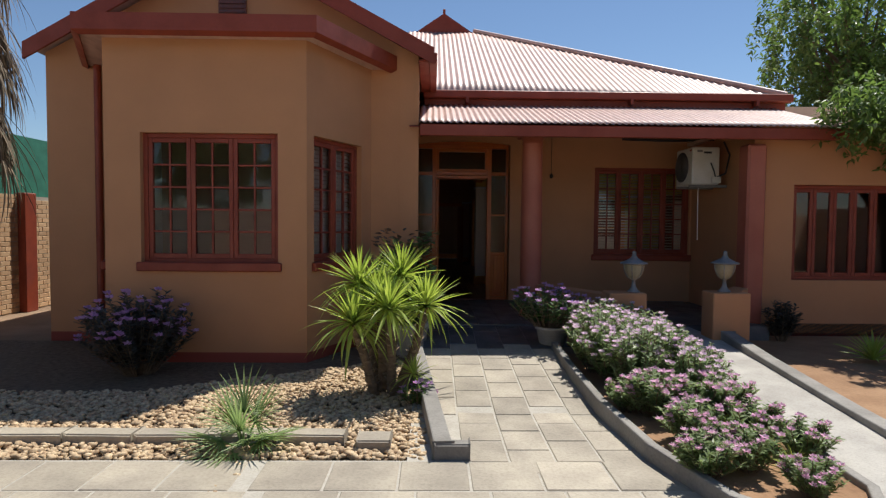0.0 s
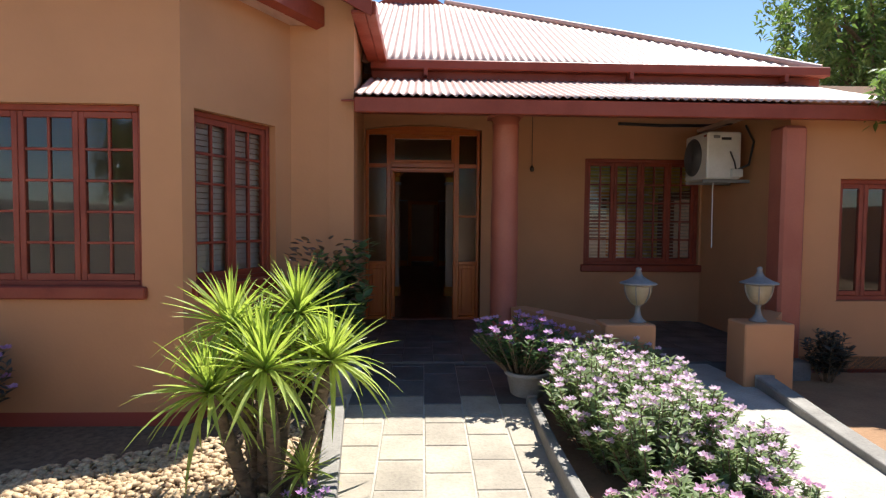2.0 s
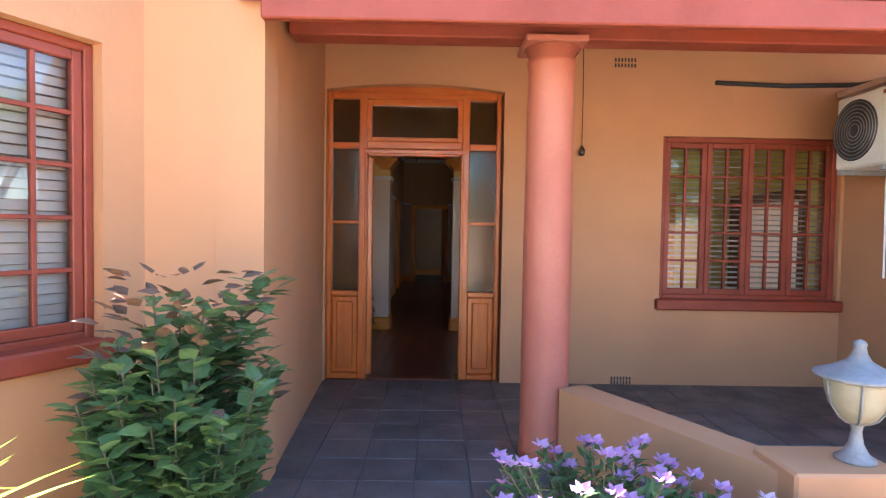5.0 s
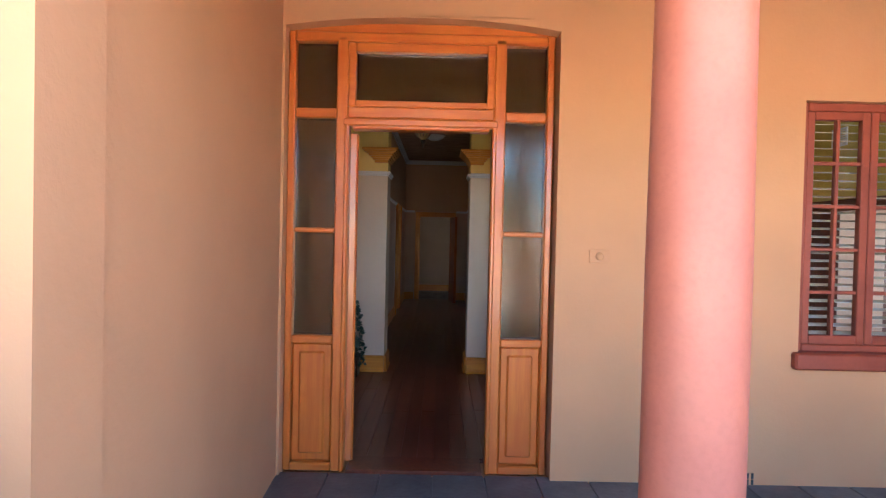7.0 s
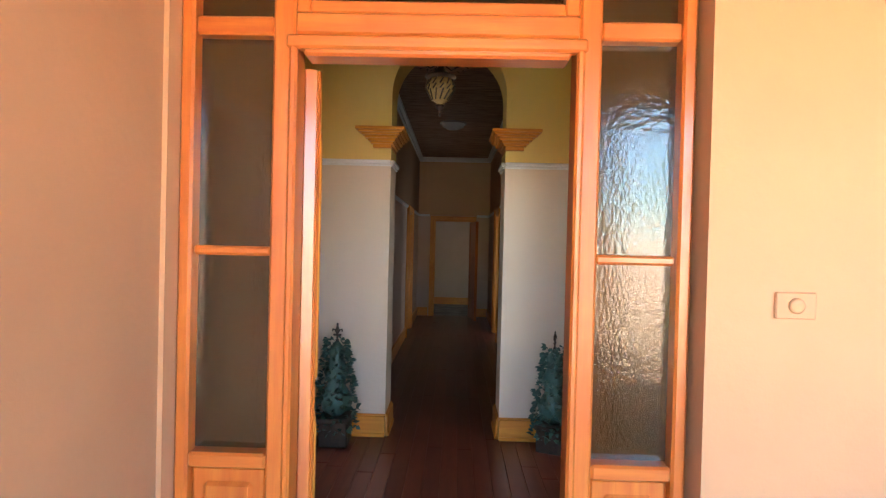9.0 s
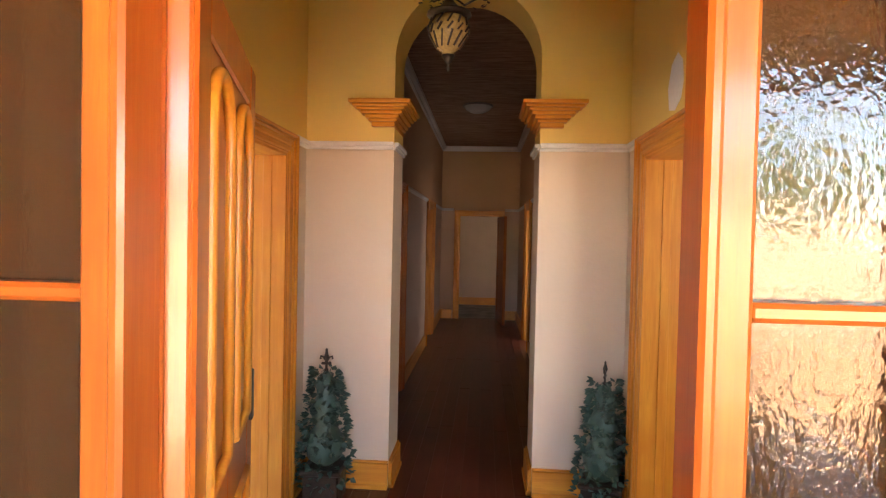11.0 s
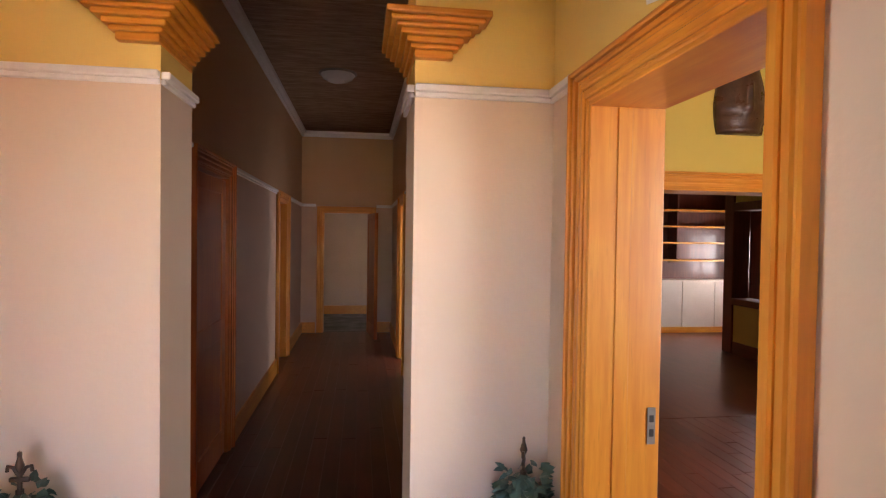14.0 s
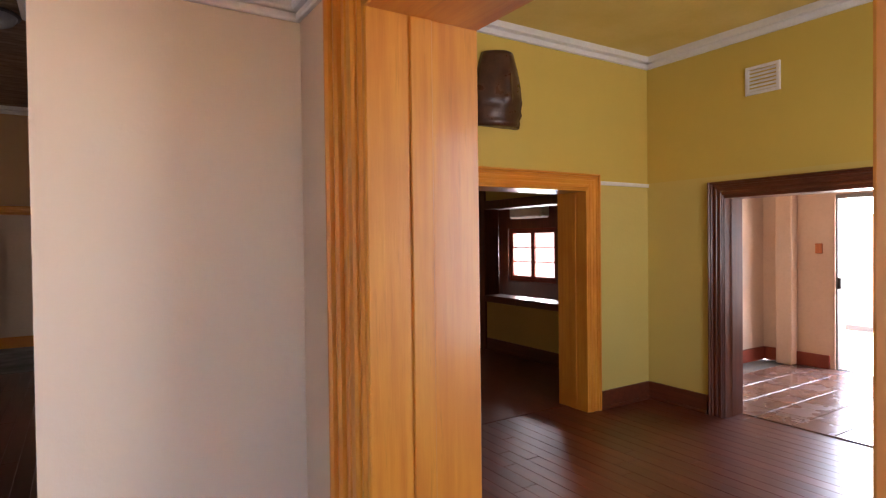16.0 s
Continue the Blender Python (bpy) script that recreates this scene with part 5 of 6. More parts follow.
pot("plant_pot", 0.92, -3.30, -0.10, 0.19, 0.22, "grey concrete plant pot beside the path")
pot("plant_pot", -0.76, -3.18, -0.27, 0.22, 0.40, "grey concrete plant pot at the bay corner")
shrub("purple_flower", 0.86, -3.28, 0.08, 0.52, 0.50, 95, 0.072, LEAF_GREEN, PETAL_PURPLE, 0.55, "potted plant with purple flowers", 23, per=14)
rose = shrub("rose_bush", -0.88, -2.93, -0.25, 1.42, 0.42, 90, 0.105, LEAF_ROSE, PETAL_PALE, 0.0, "rose bush with bronze young leaves beside the bay", 24, per=34)
rg = random.Random(30)
tips = []
for k in range(150):
    az, zz = rg.uniform(0, 6.283), rg.uniform(0.85, 1.48)
    r = 0.40 * math.sqrt(rg.random()) * (1 - 0.5 * max(0, zz - 1.0))
    d = Vector((math.cos(az), math.sin(az), rg.uniform(0.0, 0.8)))
    tips.append(trs(Vector((r * math.cos(az), r * math.sin(az), zz)), towards(d, rg.uniform(-0.5, 0.5)), (0.055, 0.09, 0.05)))
scatter_mesh("young_leaves", LEAF_V, LEAF_F, tips, LEAF_BRONZE, rose)
sp = []
for (bx, by, bz) in ((0.24, 0.02, 1.30), (0.32, 0.04, 1.40), (0.26, -0.04, 1.18), (0.18, 0.0, 1.05), (0.22, 0.05, 1.12)):
    for k in range(18):
        az = rg.uniform(0, 6.283)
        sp.append(trs(Vector((bx + rg.uniform(-0.08, 0.08), by + rg.uniform(-0.06, 0.06), bz + rg.uniform(-0.08, 0.06))), towards((math.cos(az), math.sin(az), rg.uniform(-0.3, 0.6))), (0.085, 0.105, 0.06)))
scatter_mesh("side_leaves", LEAF_V, LEAF_F, sp, LEAF_ROSE, rose)
shrub("geranium", -0.62, -5.15, -0.27, 0.24, 0.16, 22, 0.06, LEAF_GREEN, PETAL_PURPLE, 0.5, "small plant with magenta flowers at the yucca's foot", 26, per=12)


def tree(name, x, y, z, height, crown_c, crown_r, clumps, leaf, seed, label, hang=0.5, lean=(0, 0)):
    rg = random.Random(seed)
    e = tagged(empty(name, x, y, z), label, "tree")
    topv = Vector((lean[0], lean[1], height * 0.62))
    tube("trunk", [(0, 0, 0), topv * 0.35 + Vector((0.05, 0, 0)), topv * 0.7, topv], height * 0.028, BARK, e, taper=0.55)
    lv = []
    for c in range(clumps):
        d = Vector((rg.gauss(0, 1), rg.gauss(0, 1), rg.gauss(0, 0.8))).normalized() * rg.random() ** 0.4
        cp = Vector(crown_c) + Vector((d.x * crown_r[0], d.y * crown_r[1], d.z * crown_r[2]))
        if c % 5 == 0:
            st = topv * rg.uniform(0.55, 1.0)
            tube("limb", [st, st.lerp(cp, 0.5) + Vector((0, 0, 0.15)), cp], height * 0.007, BARK, e, n=4, taper=0.3)
        strands = 5
        for s in range(strands):
            a = rg.uniform(0, 6.283)
            o = Vector((math.cos(a), math.sin(a), 0)) * rg.uniform(0.05, 0.4)
            ln = rg.uniform(0.4, 1.0) * hang
            for k in range(16):
                p = cp + o * (0.4 + k / 16) + Vector((rg.uniform(-0.07, 0.07), rg.uniform(-0.07, 0.07), 0.2 - ln * k / 16 * 1.6))
                q = towards((rg.uniform(-1, 1), rg.uniform(-1, 1), rg.uniform(-1.2, 0.2)), rg.uniform(-1, 1))
                lv.append(trs(p, q, (leaf * 0.4, leaf, leaf * 0.5)))
    scatter_mesh("foliage", LEAF_V, LEAF_F, lv, LEAF_TREE, e)


tree("pepper_tree", 10.0, 4.2, -0.3, 8.5, (0.3, 0, 6.3), (2.7, 2.4, 3.0), 260, 0.17, 41, "tall drooping green tree behind the house", 1.1)
tree("garden_tree", 6.7, -3.1, -0.3, 4.0, (-1.0, 0.3, 3.1), (1.15, 0.8, 0.5), 80, 0.11, 42, "leafy green tree overhanging the verandah roof", 0.35, (-0.2, 0.2))
tree("far_tree", -9.8, 5.0, -0.3, 4.5, (0, 0, 2.7), (1.5, 1.5, 1.3), 60, 0.16, 43, "green tree behind the brick wall", 0.5)

tree("street_tree", -9.0, -19.0, -0.3, 6.0, (0, 0, 4.0), (2.4, 2.0, 2.0), 120, 0.2, 44, "leafy green tree across the garden wall", 0.6)
tree("street_tree", 1.8, -20.5, -0.3, 5.0, (0, 0, 3.3), (2.2, 2.0, 1.5), 110, 0.2, 45, "leafy green tree across the garden wall", 0.6)
tree("street_tree", 10.5, -19.5, -0.3, 6.5, (0, 0, 4.3), (2.6, 2.0, 2.1), 120, 0.2, 46, "leafy green tree across the garden wall", 0.6)


def dry_palm(x, y):
    rg = random.Random(9)
    e = tagged(empty("tall_palm", x, y, -0.3), "tall palm with a skirt of dry hanging fronds", "palm")
    tube("trunk", [(0, 0, 0), (0.05, 0, 2.5), (0.05, 0, 6.5)], 0.22, BARK, e, taper=0.8)
    v, f = sword_leaf(5, 0.03, 0.25)
    lv = []
    for k in range(60):
        az, z0 = rg.uniform(0, 6.283), rg.uniform(3.0, 6.4)
        base = Vector((math.cos(az) * 0.25, math.sin(az) * 0.25, z0))
        d = Vector((math.cos(az) * 0.35, math.sin(az) * 0.35, -1)).normalized()
        for i in range(16):
            q = (d + Vector((rg.uniform(-0.45, 0.45), rg.uniform(-0.45, 0.45), 0))).to_track_quat("Y", "Z")
            lv.append(trs(base + d * rg.uniform(0.2, 0.8), q, rg.uniform(0.6, 1.1)))
    scatter_mesh("dry_fronds", v, f, lv, LEAF_DRY, e)


dry_palm(-7.05, -1.9)

# ---------- things inside ----------
def topiary(x, y):
    rg = random.Random(51)
    e = tagged(empty("topiary", x, y, 0), "artificial ivy topiary in a dark pot with a fleur finial", "topiary", group="topiaries beside the arch")
    boxes("pot", [(-0.105, 0.105, -0.105, 0.105, 0.0, 0.20), (-0.12, 0.12, -0.12, 0.12, 0.18, 0.215)], IRON, e, 0.01)
    tube("stem", [(0, 0, 0.2), (0, 0, 0.78)], 0.012, IRON, e)
    lathe("core", [(0.02, 0.2), (0.10, 0.26), (0.12, 0.36), (0.06, 0.45), (0.095, 0.54), (0.05, 0.63), (0.065, 0.70), (0.01, 0.77)], LEAF_IVY, e, n=14)
    lv = []
    for k in range(620):
        z = rg.uniform(0.12, 0.79)
        r = 0.155 if z < 0.28 else (0.135 if z < 0.46 else (0.11 if z < 0.63 else 0.08))
        r *= 0.72 + 0.28 * abs(math.sin((z - 0.2) * 17))
        az = rg.uniform(0, 6.283)
        d = Vector((math.cos(az), math.sin(az), rg.uniform(-0.6, 0.8)))
        lv.append(trs(Vector((r * math.cos(az), r * math.sin(az), z)), towards(d, rg.uniform(-1, 1)), (0.034, 0.04, 0.03)))
    scatter_mesh("ivy_leaves", LEAF_V, LEAF_F, lv, LEAF_IVY, e)
    boxes("finial", [(-0.007, 0.007, -0.005, 0.005, 0.76, 0.90), (-0.03, 0.03, -0.006, 0.006, 0.805, 0.82)], IRON, e, 0.003)
    for s in (-1, 1):
        tube("finial_leaf", [(0, 0, 0.82), (s * 0.018, 0, 0.85), (s * 0.034, 0, 0.855), (s * 0.036, 0, 0.838)], 0.006, IRON, e)
    lathe("finial_tip", [(0.004, 0.83), (0.014, 0.855), (0.0, 0.905)], IRON, e, n=10)
    return e


tp = topiary(-0.79, 2.42)
copy_thing(tp, pose(0.83, 2.44, -0.02, 0, 0, 70))


def pendant_lantern(x, y):
    rg = random.Random(60)
    e = tagged(empty("pendant_lantern", x, y, 2.24), "pierced brass and glass pendant lantern on a chain", "lamp")
    lathe("glass_body", [(0.006, 0.0), (0.012, 0.03), (0.05, 0.06), (0.085, 0.12), (0.09, 0.15), (0.075, 0.19), (0.06, 0.20)], AMBER_GLASS, e, n=20)
    e.scale = (0.85, 0.85, 0.85)
    bm = bmesh.new()
    for i in range(12):
        a = math.pi * i / 6
        for (r0, z0), (r1, z1) in (((0.052, 0.06), (0.088, 0.12)), ((0.088, 0.12), (0.093, 0.15)), ((0.093, 0.15), (0.078, 0.19))):
            p, q = Vector((r0 * math.cos(a), r0 * math.sin(a), z0)), Vector((r1 * math.cos(a + 0.26), r1 * math.sin(a + 0.26), z1))
            bmesh.ops.create_cube(bm, size=1, matrix=Matrix.LocRotScale((p + q) / 2, (q - p).to_track_quat("Z", "Y"), (0.007, 0.007, (q - p).length)))
    bm_ob("cage", bm, IRON, e)
    lathe("crown", [(0.062, 0.198), (0.10, 0.205), (0.098, 0.215), (0.05, 0.235), (0.02, 0.27), (0.01, 0.30)], IRON, e, n=20)
    lathe("drop", [(0.0, -0.045), (0.008, -0.03), (0.004, -0.01), (0.016, 0.0), (0.03, 0.03), (0.0, 0.035)], IRON, e, n=12)
    tube("chain", [(0, 0, 0.28), (0, 0, 1.36)], 0.006, IRON, e)
    lv = []
    for c in range(4):
        ca = c * math.pi / 2 + 0.3
        tube("arm", [(0, 0, 0.30), (0.07 * math.cos(ca), 0.07 * math.sin(ca), 0.26), (0.15 * math.cos(ca), 0.15 * math.sin(ca), 0.31)], 0.005, IRON, e)
        for k in range(34):
            az = rg.uniform(0, 6.283)
            lv.append(trs(Vector((0.15 * math.cos(ca) + rg.uniform(-0.05, 0.05), 0.15 * math.sin(ca) + rg.uniform(-0.05, 0.05), 0.31 + rg.uniform(-0.06, 0.08))), towards((math.cos(az), math.sin(az), rg.uniform(-0.5, 0.8))), (0.016, 0.022, 0.015)))
    scatter_mesh("metal_leaves", LEAF_V, LEAF_F, lv, IRON, e)


pendant_lantern(-0.03, 1.30)
dome = tagged(empty("ceiling_lamp", 0.0, 6.5, 3.248), "round opal glass ceiling lamp with a metal rim", "lamp")
lathe("shade", [(0.0, -0.10), (0.09, -0.09), (0.15, -0.06), (0.175, -0.02), (0.175, -0.012)], LAMP_GLASS, dome, n=28)
lathe("rim", [(0.19, -0.02), (0.195, -0.01), (0.19, 0.0)], GREY_METAL, dome, n=28)


def carved_plaque(x, z):
    e = tagged(empty("carved_plaque", x, RN, z), "dark carved wooden wall plaque", "wall carving")
    n, rows = 12, 16
    v, f = [], []
    for r in range(rows + 1):
        s = r / rows
        w = 0.225 * (0.62 + 0.38 * math.sin(math.pi * min(1, 0.22 + s * 0.75)))
        for i in range(n + 1):
            t = -1 + 2 * i / n
            dep = 0.045 + 0.09 * (1 - t * t) + (0.05 * max(0, 1 - abs(t) * 4) * (0.3 < s < 0.75)) + 0.012 * math.sin(s * 40) * (0.1 < s < 0.38)
            v.append((t * w, -dep, (s - 0.5) * 0.58))
    back = len(v)
    v += [(q[0], 0.0, q[2]) for q in list(v)]
    for r in range(rows):
        for i in range(n):
            a = r * (n + 1) + i
            f += [(a, a + 1, a + n + 2, a + n + 1), (back + a, back + a + n + 1, back + a + n + 2, back + a + 1)]
        for i in (0, n):
            a = r * (n + 1) + i
            f.append((a, a + n + 1, back + a + n + 1, back + a))
    for i in range(n):
        f += [(i, back + i, back + i + 1, i + 1), (rows * (n + 1) + i, rows * (n + 1) + i + 1, back + rows * (n + 1) + i + 1, back + rows * (n + 1) + i)]
    mesh_ob("carving", v, f, MASK_WOOD, e, True)


carved_plaque(3.37, 2.76)
vent = tagged(empty("wall_vent", RE, 3.80, 2.85), "white louvred wall vent", "vent")
boxes("frame", [(-0.02, 0, -0.14, 0.14, 0.09, 0.115), (-0.02, 0, -0.14, 0.14, -0.115, -0.09), (-0.02, 0, -0.14, -0.11, -0.09, 0.09), (-0.02, 0, 0.11, 0.14, -0.09, 0.09)], WHITE, vent, 0.003)
boxes("louvre", [(-0.014, -0.002, -0.11, 0.11, -0.085 + 0.03 * i, -0.068 + 0.03 * i) for i in range(6)], WHITE, vent, 0.002)
prism("filler_patch", [(0.0, 0.0), (0.10, -0.02), (0.20, 0.03), (0.235, 0.12), (0.21, 0.24), (0.13, 0.30), (0.03, 0.26), (-0.03, 0.13)], 0, 0.002, WHITE)
fp = bpy.data.objects["filler_patch"]
fp.matrix_basis = Matrix.Translation((VR - 0.001, 1.89, 2.19)) @ Matrix.Diagonal((1, 0.8, 0.8, 1)) @ Matrix(((0, 0, -1, 0), (-1, 0, 0, 0), (0, 1, 0, 0), (0, 0, 0, 1)))
tagged(fp, "pale filler patch on the painted wall", "wall patch", kind="structure")
for nm, px, py, lb in (("strike_plate", VR + 0.215, 2.224, "steel lock strike on the door lining"), ("strike_plate", VL - 0.19, 2.224, "steel lock strike on the door lining")):
    sp_ob = tagged(empty(nm, px, py, 0.98), lb, "lock plate")
    boxes("plate", [(-0.014, 0.014, -0.004, 0.0, -0.06, 0.06)], GREY_METAL, sp_ob, 0.001)
    boxes("slot", [(-0.008, 0.008, -0.0055, -0.0035, -0.035, -0.01), (-0.008, 0.008, -0.0055, -0.0035, 0.012, 0.035)], BLACK, sp_ob, 0.001)


def shelf_unit():
    e = tagged(empty("shelf_unit", 5.9, 9.85, 0), "dark wooden open shelves over a pale cupboard", "shelf unit")
    child_at(boxes("side", [(5.05, 5.09, 9.62, 10.0, 0, 2.5), (6.90, 6.94, 9.62, 10.0, 0, 2.5), (5.62, 5.65, 9.66, 10.0, 1.2, 2.5), (5.09, 6.90, 9.96, 9.995, 0.9, 2.5)], DARK_WOOD, None, 0.003), e)
    child_at(boxes("shelf", [(5.09, 6.90, 9.64, 9.96, z, z + 0.03) for z in (1.22, 1.52, 1.80, 2.08, 2.45)], HONEY_X, None, 0.003), e)
    child_at(boxes("cupboard", [(5.09, 6.90, 9.60, 9.96, 0.06, 0.90)], PALE_PANEL, None, 0.004), e)
    child_at(boxes("cupboard_door", [(5.10 + 0.6 * i, 5.69 + 0.6 * i, 9.58, 9.60, 0.10, 0.88) for i in range(3)], PALE_PANEL, None, 0.003), e)
    child_at(boxes("plinth", [(5.05, 6.94, 9.57, 9.62, 0.0, 0.10)], HONEY_X, None, 0.003), e)


shelf_unit()
cab = tagged(empty("dark_cabinet", 4.4, 9.8, 0), "tall dark stained wooden cabinet with panelled doors", "cabinet")
boxes("body", [(-0.62, 0.62, -0.2, 0.18, 0, 2.1)], DARK_WOOD, cab, 0.004)
boxes("door", [(-0.60, -0.31, -0.225, -0.2, 0.08, 0.88), (-0.30, -0.01, -0.225, -0.2, 0.08, 0.88), (0.0, 0.29, -0.225, -0.2, 0.08, 0.88), (0.30, 0.60, -0.225, -0.2, 0.08, 0.88)], DOOR_WOOD, cab, 0.008)
boxes("counter_top", [(-0.64, 0.64, -0.26, -0.2, 0.89, 0.93)], DARK_WOOD, cab, 0.004)
wac = tagged(empty("wall_air_conditioner", 6.9, 8.6, 2.02), "pale indoor air conditioner above the window", "air conditioner")
boxes("casing", [(-0.12, 0.10, -0.4, 0.4, -0.1, 0.17)], AC_WHITE, wac, 0.03)
sw = tagged(empty("light_switch", 7.95, 4.62, 1.42), "brown light switch on the sunroom wall", "light switch")
boxes("plate", [(-0.012, 0, -0.04, 0.04, -0.06, 0.06)], DOOR_WOOD, sw, 0.003)
gd = tagged(empty("garden_door", 7.97, 4.43, 0), "pale framed garden door standing open to daylight", "door")
boxes("frame", [(0, 0.06, -0.001, 0.02, 0, 2.05), (0, 0.06, -0.90, -0.87, 0, 2.05), (0, 0.06, -0.87, 0, 2.0, 2.05)], GREY_METAL, gd, 0.004)
boxes("lock", [(-0.04, 0.06, -0.05, -0.01, 0.95, 1.08)], BLACK, gd, 0.006)

boxes("backdrop_kitchen", [(7.75, 7.77, 7.0, 12.5, 0.0, 3.0)], DAYLIGHT, bevel=0)
tagged(bpy.data.objects["backdrop_kitchen"], "bright daylight beyond the window", "backdrop", kind="structure")

# ---------- walls of the garden ----------
wall("wall_garden_front", (14.0, -16.0), (-7.75, -16.0), -0.3, 1.75, 0.2, (), GARDEN_WALL, GARDEN_WALL, "pale plastered garden wall behind the walk")
wall("wall_garden_east", (14.0, 14.0), (14.0, -16.0), -0.3, 2.0, 0.2, (), GARDEN_WALL, GARDEN_WALL, "pale plastered garden wall")
BWX = -7.75
wall("wall_brick", (BWX, -16.0), (BWX, 14.0), -0.3, 1.75, 0.2, (), GROUT, GROUT, "garden wall of yellow face brick")
boxes("trim_brick_pier", [(BWX - 0.02, BWX + 0.14, 0.10, 0.40, -0.3, 1.80)], RED, bevel=0.01)
tagged(bpy.data.objects["trim_brick_pier"], "red painted pier of the brick wall", "pier", kind="structure")
boxes("shade_net", [(BWX - 0.5, BWX - 0.48, -4, 7, 1.2, 2.9)], SHADE_NET, bevel=0)
tagged(bpy.data.objects["shade_net"], "green shade net above the brick wall", "shade net", kind="structure")

# ---------- kerbs, ramp, edging ----------
def ridge(name, pts, w, label, z0=-0.31, material=KERB):
    """A kerb along points (x, y, top)."""
    v, f = [], []
    for i, (x, y, z) in enumerate(pts):
        p = Vector(pts[max(0, i - 1)][:2])
        q = Vector(pts[min(len(pts) - 1, i + 1)][:2])
        d = (q - p).normalized()
        nx, ny = -d.y * w / 2, d.x * w / 2
        v += [(x + nx, y + ny, z0), (x + nx, y + ny, z), (x - nx, y - ny, z), (x - nx, y - ny, z0)]
    for i in range(len(pts) - 1):
        a, b = i * 4, i * 4 + 4
        f += [(a + k, b + k, b + (k + 1) % 4, a + (k + 1) % 4) for k in range(4)]
    e = len(pts) * 4
    f += [(3, 2, 1, 0), (e - 4, e - 3, e - 2, e - 1)]
    ob = mesh_ob(name, v, f, material)
    bv = ob.modifiers.new("worn", "BEVEL")
    bv.width, bv.segments = 0.012, 2
    return tagged(ob, label, "kerb", kind="structure")


ridge("kerb_path", [(-0.68, -3.62, -0.03), (-0.62, -4.2, -0.06), (-0.52, -5.2, -0.11), (-0.42, -6.28, -0.14)], 0.13, "weathered grey kerb along the path")
ridge("kerb_path_end", [(-0.48, -6.25, -0.145), (-0.24, -6.25, -0.145)], 0.10, "weathered grey kerb end")
ridge("kerb_bed", [(0.90, -3.62, -0.02), (0.88, -4.5, -0.06), (0.90, -5.4, -0.11), (0.97, -6.3, -0.13), (1.15, -7.0, -0.14), (1.45, -7.3, -0.14), (1.8, -7.25, -0.14), (2.0, -6.9, -0.14), (2.04, -5.5, -0.11), (2.04, -3.3, -0.04)], 0.07, "thin grey kerb round the flower bed")
ridge("kerb_ramp", [(3.06, -3.26, 0.05), (2.98, -4.2, -0.03), (2.84, -5.6, -0.10), (2.66, -7.4, -0.14)], 0.15, "grey kerb beside the ramp")
for i in range(9):
    ridge("edging_stone", [(-5.6 + 0.5 * i, -5.93 + 0.006 * (i % 3), -0.195), (-5.115 + 0.5 * i, -5.93 + 0.006 * ((i + 1) % 3), -0.195)], 0.15, "flat grey edging stone between the pebbles", material=PAVER)
ridge("edging_stone", [(-1.02, -6.02, -0.19), (-0.78, -6.02, -0.19)], 0.2, "flat grey edging stone between the pebbles", material=PAVER)
prism("flower_bed", [(0.93, -3.5), (0.91, -5.4), (0.98, -6.3), (1.16, -6.96), (1.46, -7.25), (1.78, -7.2), (1.97, -6.88), (2.01, -3.2)], -0.31, -0.18, SOIL)
tagged(bpy.data.objects["flower_bed"], "bare brown soil of the flower bed", "flower bed", kind="structure")
mesh_ob("ramp", [(2.06, -8.2, -0.26), (2.70, -8.2, -0.26), (3.0, -3.2, -0.05), (2.06, -3.2, -0.05), (2.9, -2.45, -0.02), (2.06, -2.45, -0.02)], [(0, 1, 2, 3), (3, 2, 4, 5)], CONCRETE)
tagged(bpy.data.objects["ramp"], "smooth pale concrete ramp up to the verandah", "ramp", kind="structure")

# pebbles
def pebbles():
    rg = np.random.RandomState(5)
    bm = bmesh.new()
    bmesh.ops.create_icosphere(bm, subdivisions=1, radius=1.0)
    tv = [tuple(v.co) for v in bm.verts]
    tf = [tuple(v.index for v in f.verts) for f in bm.faces]
    bm.free()
    ms = []
    for k in range(13500):
        x, y = rg.uniform(-5.2, -0.55), rg.uniform(-6.27, -3.55)
        # Left bare along the bay's shadow edge, the dark bed reading as shade.
        if y > -4.75 + 0.55 * max(0.0, x + 3.2):
            continue
        if k > 13300:
            x, y = rg.uniform(-1.80, -1.70), rg.uniform(-7.6, -6.3)
        if x > -0.66 + 0.10 * (-3.7 - y) - 0.05 and k <= 13300:
            continue
        if -6.02 < y < -5.84 and x < -1.1:
            continue
        s = rg.uniform(0.014, 0.034)
        h = -0.268 + rg.uniform(-0.004, 0.018) - (0.012 if y < -6.3 else 0)
        ms.append(trs(Vector((x, y, h)), Euler(rg.uniform(-0.5, 0.5, 3) + np.array((0, 0, rg.uniform(0, 6)))).to_quaternion(), (s * 1.25, s, s * 0.62)))
    ob = scatter_mesh("pebbles", tv, tf, ms, PEBBLE, None, True)
    tagged(ob, "brown and cream river pebbles covering the sunlit part of the bed", "pebbles", kind="stuff")


pebbles()

# ---------- paved floors, piece by piece ----------
def piece(w, d, h, bevel=0.006):
    bm = bmesh.new()
    bmesh.ops.create_cube(bm, size=1, matrix=Matrix.Diagonal((w, d, h, 1)))
    bmesh.ops.bevel(bm, geom=[e for e in bm.edges if e.verts[0].co.z > 0 and e.verts[1].co.z > 0], offset=bevel, segments=1, affect="EDGES")
    me = bpy.data.meshes.new("piece")
    bm.to_mesh(me)
    bm.free()
    return me


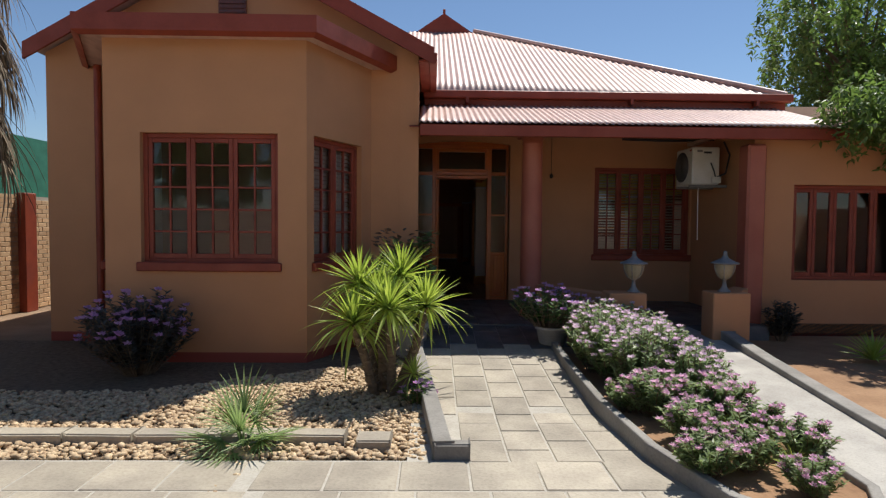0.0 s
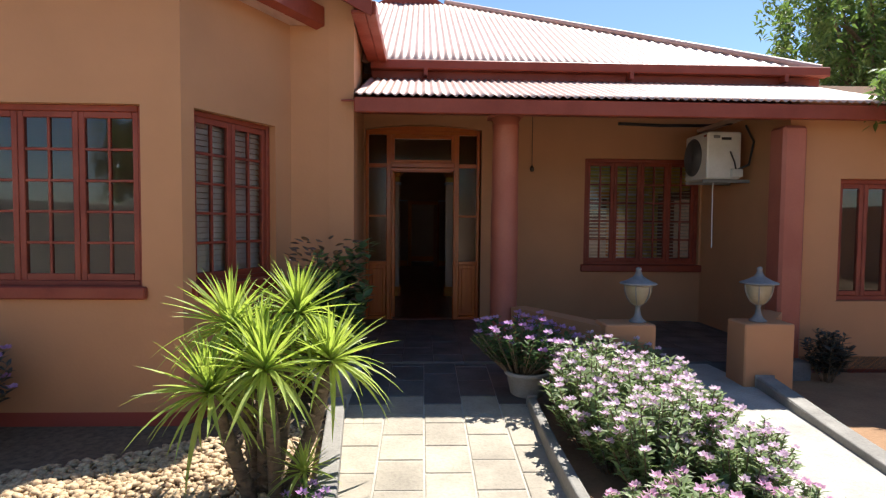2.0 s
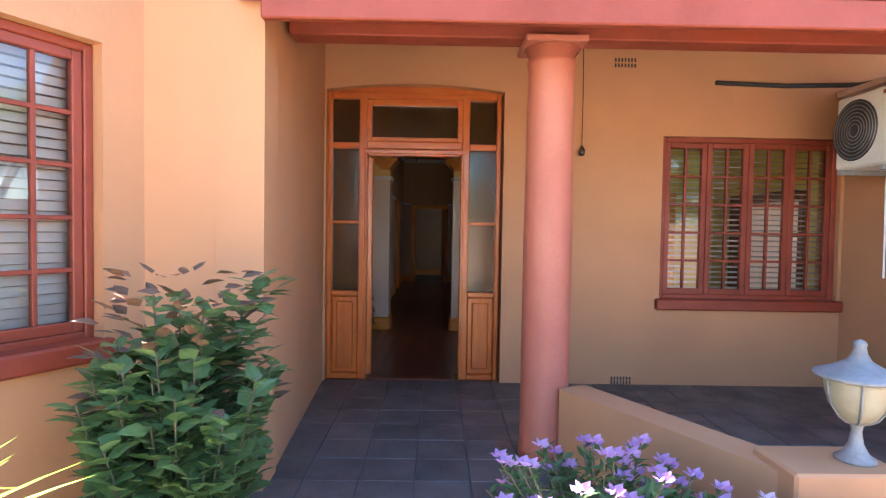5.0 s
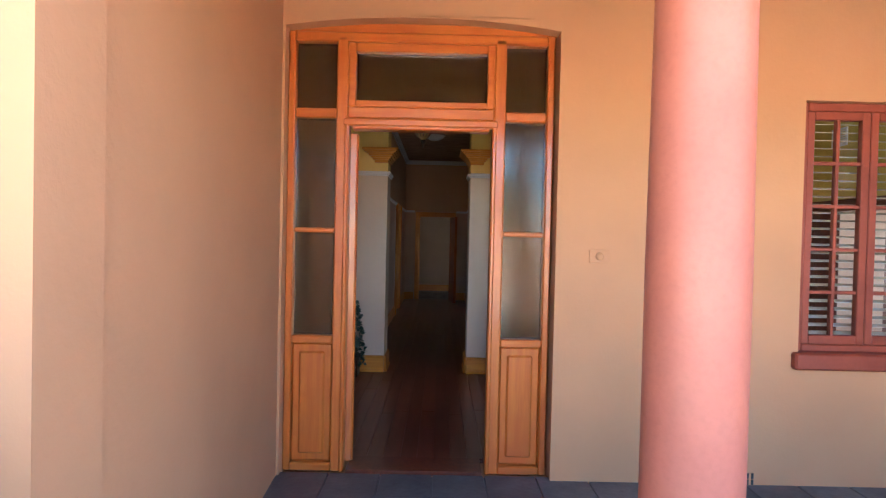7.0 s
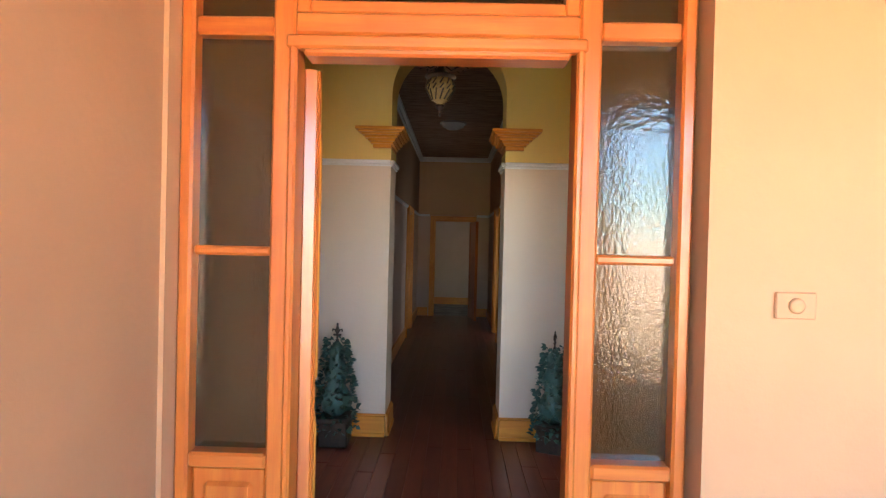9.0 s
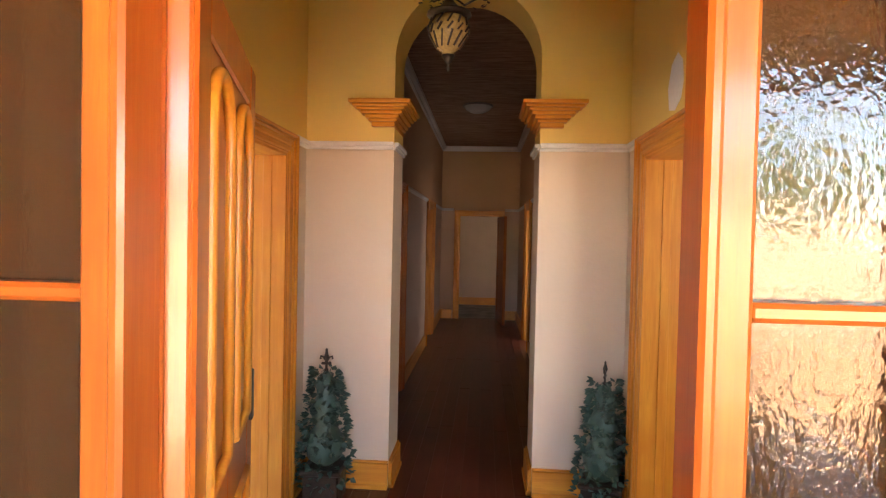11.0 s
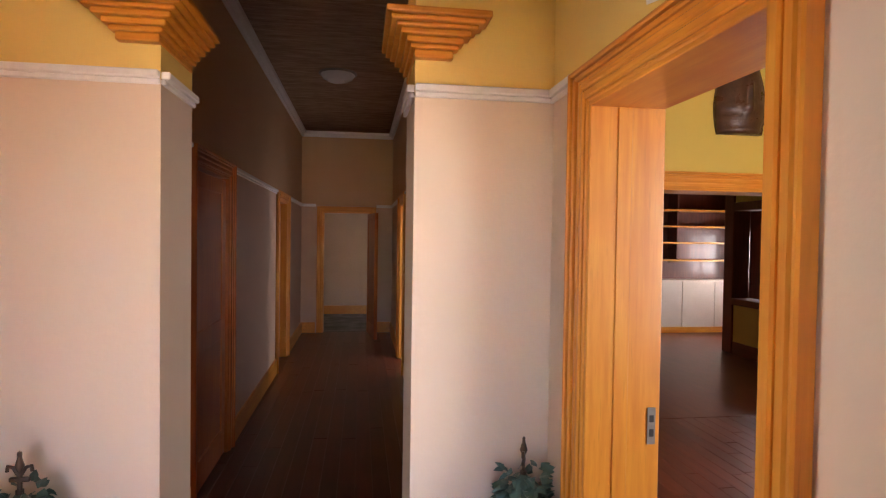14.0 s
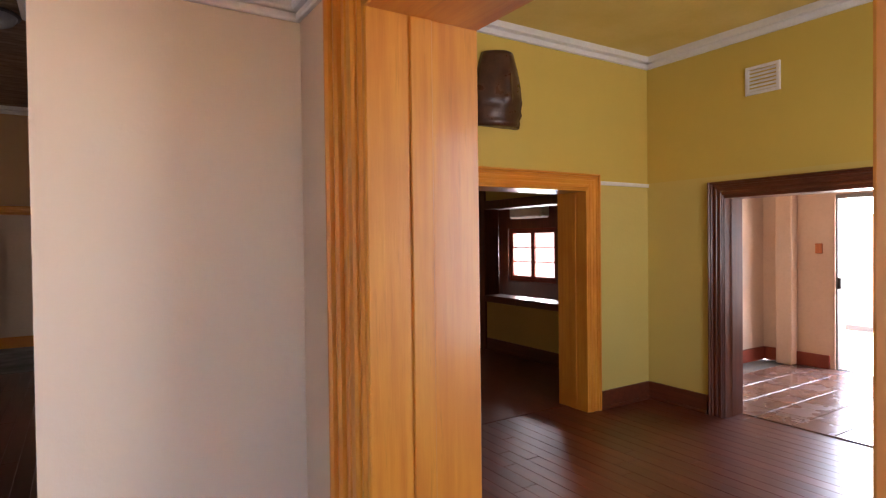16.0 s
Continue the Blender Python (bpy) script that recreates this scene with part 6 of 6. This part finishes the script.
def lay(name, me, material, places, parent):
    me.materials.append(material)
    for m in places:
        o = new(name, me)
        o.parent = parent
        o.matrix_basis = m


rg = random.Random(77)
pth = tagged(mesh_ob("path", [(-0.66, -6.35, -0.255), (0.90, -6.35, -0.255), (0.90, -5.4, -0.255), (-0.66, -5.4, -0.255), (0.90, -2.5, -0.023), (-0.72, -2.5, -0.023)], [(0, 1, 2, 3), (3, 2, 4, 5)], GROUT),
             "grey slate paver path climbing to the verandah, its shaded end coloured darker", "path", kind="structure")
W, D = 0.31, 0.37
places = []
for c in range(5):
    x = -0.60 + (c + 0.5) * (W + 0.0)
    y = -6.5 + (0.17 if c % 2 else 0.0)
    while y < -2.6:
        yc = y + D / 2
        t = math.degrees(math.atan(0.23 / 2.85)) if -5.4 < yc < -2.55 else 0
        if not (x < -0.60 + 0.1 * (-3.7 - yc) - 0.02):
            places.append(pose(x, yc, ground_z(yc) - 0.014 + rg.uniform(-0.002, 0.002), t + rg.uniform(-0.3, 0.3), rg.uniform(-0.3, 0.3), 0))
        y += D
lay("paver", piece(W - 0.012, D - 0.012, 0.03), PAVER, [m for m in places if m.translation.y < -3.5], pth)
# Pavers under the verandah's shadow take dark slate, shade put into their colour.
lay("paver", piece(W - 0.004, D - 0.004, 0.03, 0.003), SLATE_AND_SHADED, [m for m in places if m.translation.y >= -3.5], pth)
plz = tagged(boxes("paving", [(-8.0, 2.2, -12.0, -6.30, -0.31, -0.2535)], GROUT, bevel=0), "forecourt of large grey slate slabs with pale joints", "paving", kind="structure")
places = []
W, D = 0.44, 0.42
for r in range(7):
    for c in range(14):
        x = -5.2 + (c + 0.5) * W + (0.11 if r % 2 else 0)
        if x > -1.74:
            x += 0.10
        if x < 1.1:
            places.append(pose(x, -6.32 - (r + 0.5) * D, -0.252 - 0.010 + rg.uniform(-0.002, 0.002), rg.uniform(-0.3, 0.3), rg.uniform(-0.3, 0.3), 0))
lay("slab", piece(W - 0.014, D - 0.014, 0.03), PAVER, places, plz)

vfl = tagged(boxes("floor_verandah", [(-0.83, 4.0, -2.52, FY + 0.05, -0.31, -0.012)], GROUT_DARK, bevel=0), "verandah floor of dark slate tiles", "floor", kind="structure")
places = []
T = 0.315
for r in range(8):
    for c in range(16):
        x, y = -0.83 + (c + 0.5) * T, -2.52 + (r + 0.5) * T
        if x < 3.95 and y < FY + 0.06:
            places.append(pose(x, min(y, FY - 0.10), -0.012 + rg.uniform(-0.0015, 0.0015) if y < FY - 0.1 else -0.0125, rg.uniform(-0.2, 0.2), rg.uniform(-0.2, 0.2), 0))
lay("tile", piece(T - 0.008, T - 0.008, 0.024, 0.003), SLATE_AND_SHADED, places, vfl)

hfl = tagged(boxes("floor_hall", [(VL - 0.2, VR + 0.26, 0.2, HY + 0.1, -0.022, -0.010)], DARK_WOOD_Y, bevel=0), "dark red varnished floor boards", "floor", kind="structure")
def boards(parent, x0, x1, y0, y1, w, L):
    pl, k = [], 0
    n = int((x1 - x0) / w)
    for c in range(n):
        x = x0 + (c + 0.5) * w
        y = y0 - rg.uniform(0, L * 0.7)
        while y < y1:
            a, b = max(y, y0), min(y + L, y1)
            if b - a > 0.05:
                pl.append(Matrix.LocRotScale((x, (a + b) / 2, -0.008 + rg.uniform(-0.0006, 0.0006)), None, (1, (b - a - 0.002) / 1.0, 1)))
            y += L
    lay("board", piece(w - 0.002, 1.0, 0.014, 0.0015), FLOOR_WOOD, pl, parent)


boards(hfl, VL - 0.1, VR + 0.14, 0.22, HY + 0.08, 0.11, 2.6)
dfl = tagged(boxes("floor_dining", [(VR + 0.27, RE + 0.25, 0.2, 10.0, -0.022, -0.010)], DARK_WOOD_Y, bevel=0), "dark red varnished floor boards", "floor", kind="structure")
boards(dfl, VR + 0.24, RE + 0.22, 0.22, 5.2, 0.11, 2.4)
sfl = tagged(boxes("floor_shelf_room", [(VR + 0.26, 7.0, 5.21, 10.0, -0.012, -0.001)], FLOOR_WOOD, bevel=0), "dark polished floor of the shelf room", "floor", kind="structure")
tfl = tagged(boxes("floor_sunroom", [(RE + 0.26, 7.97, 0.3, 5.2, -0.022, -0.012)], GROUT_DARK, bevel=0), "sunroom floor of glazed terracotta tiles", "floor", kind="structure")
places = [pose(RE + 0.26 + (c + 0.5) * 0.31, 0.3 + (r + 0.5) * 0.31, -0.008, rg.uniform(-0.05, 0.05), rg.uniform(-0.05, 0.05), 0) for c in range(8) for r in range(15)]
lay("tile", piece(0.302, 0.302, 0.018, 0.003), TERRACOTTA, places, tfl)
places = []
for r in range(25):
    for c in range(13):
        if len(places) < 320:
            places.append(pose(BWX + 0.002, -1.5 + (c + 0.5) * 0.235 + (0.117 if r % 2 else 0), -0.28 + (r + 0.5) * 0.082, 0, 90, 0))
lay("brick", piece(0.072, 0.225, 0.02, 0.004), BRICK, places, bpy.data.objects["wall_brick"])
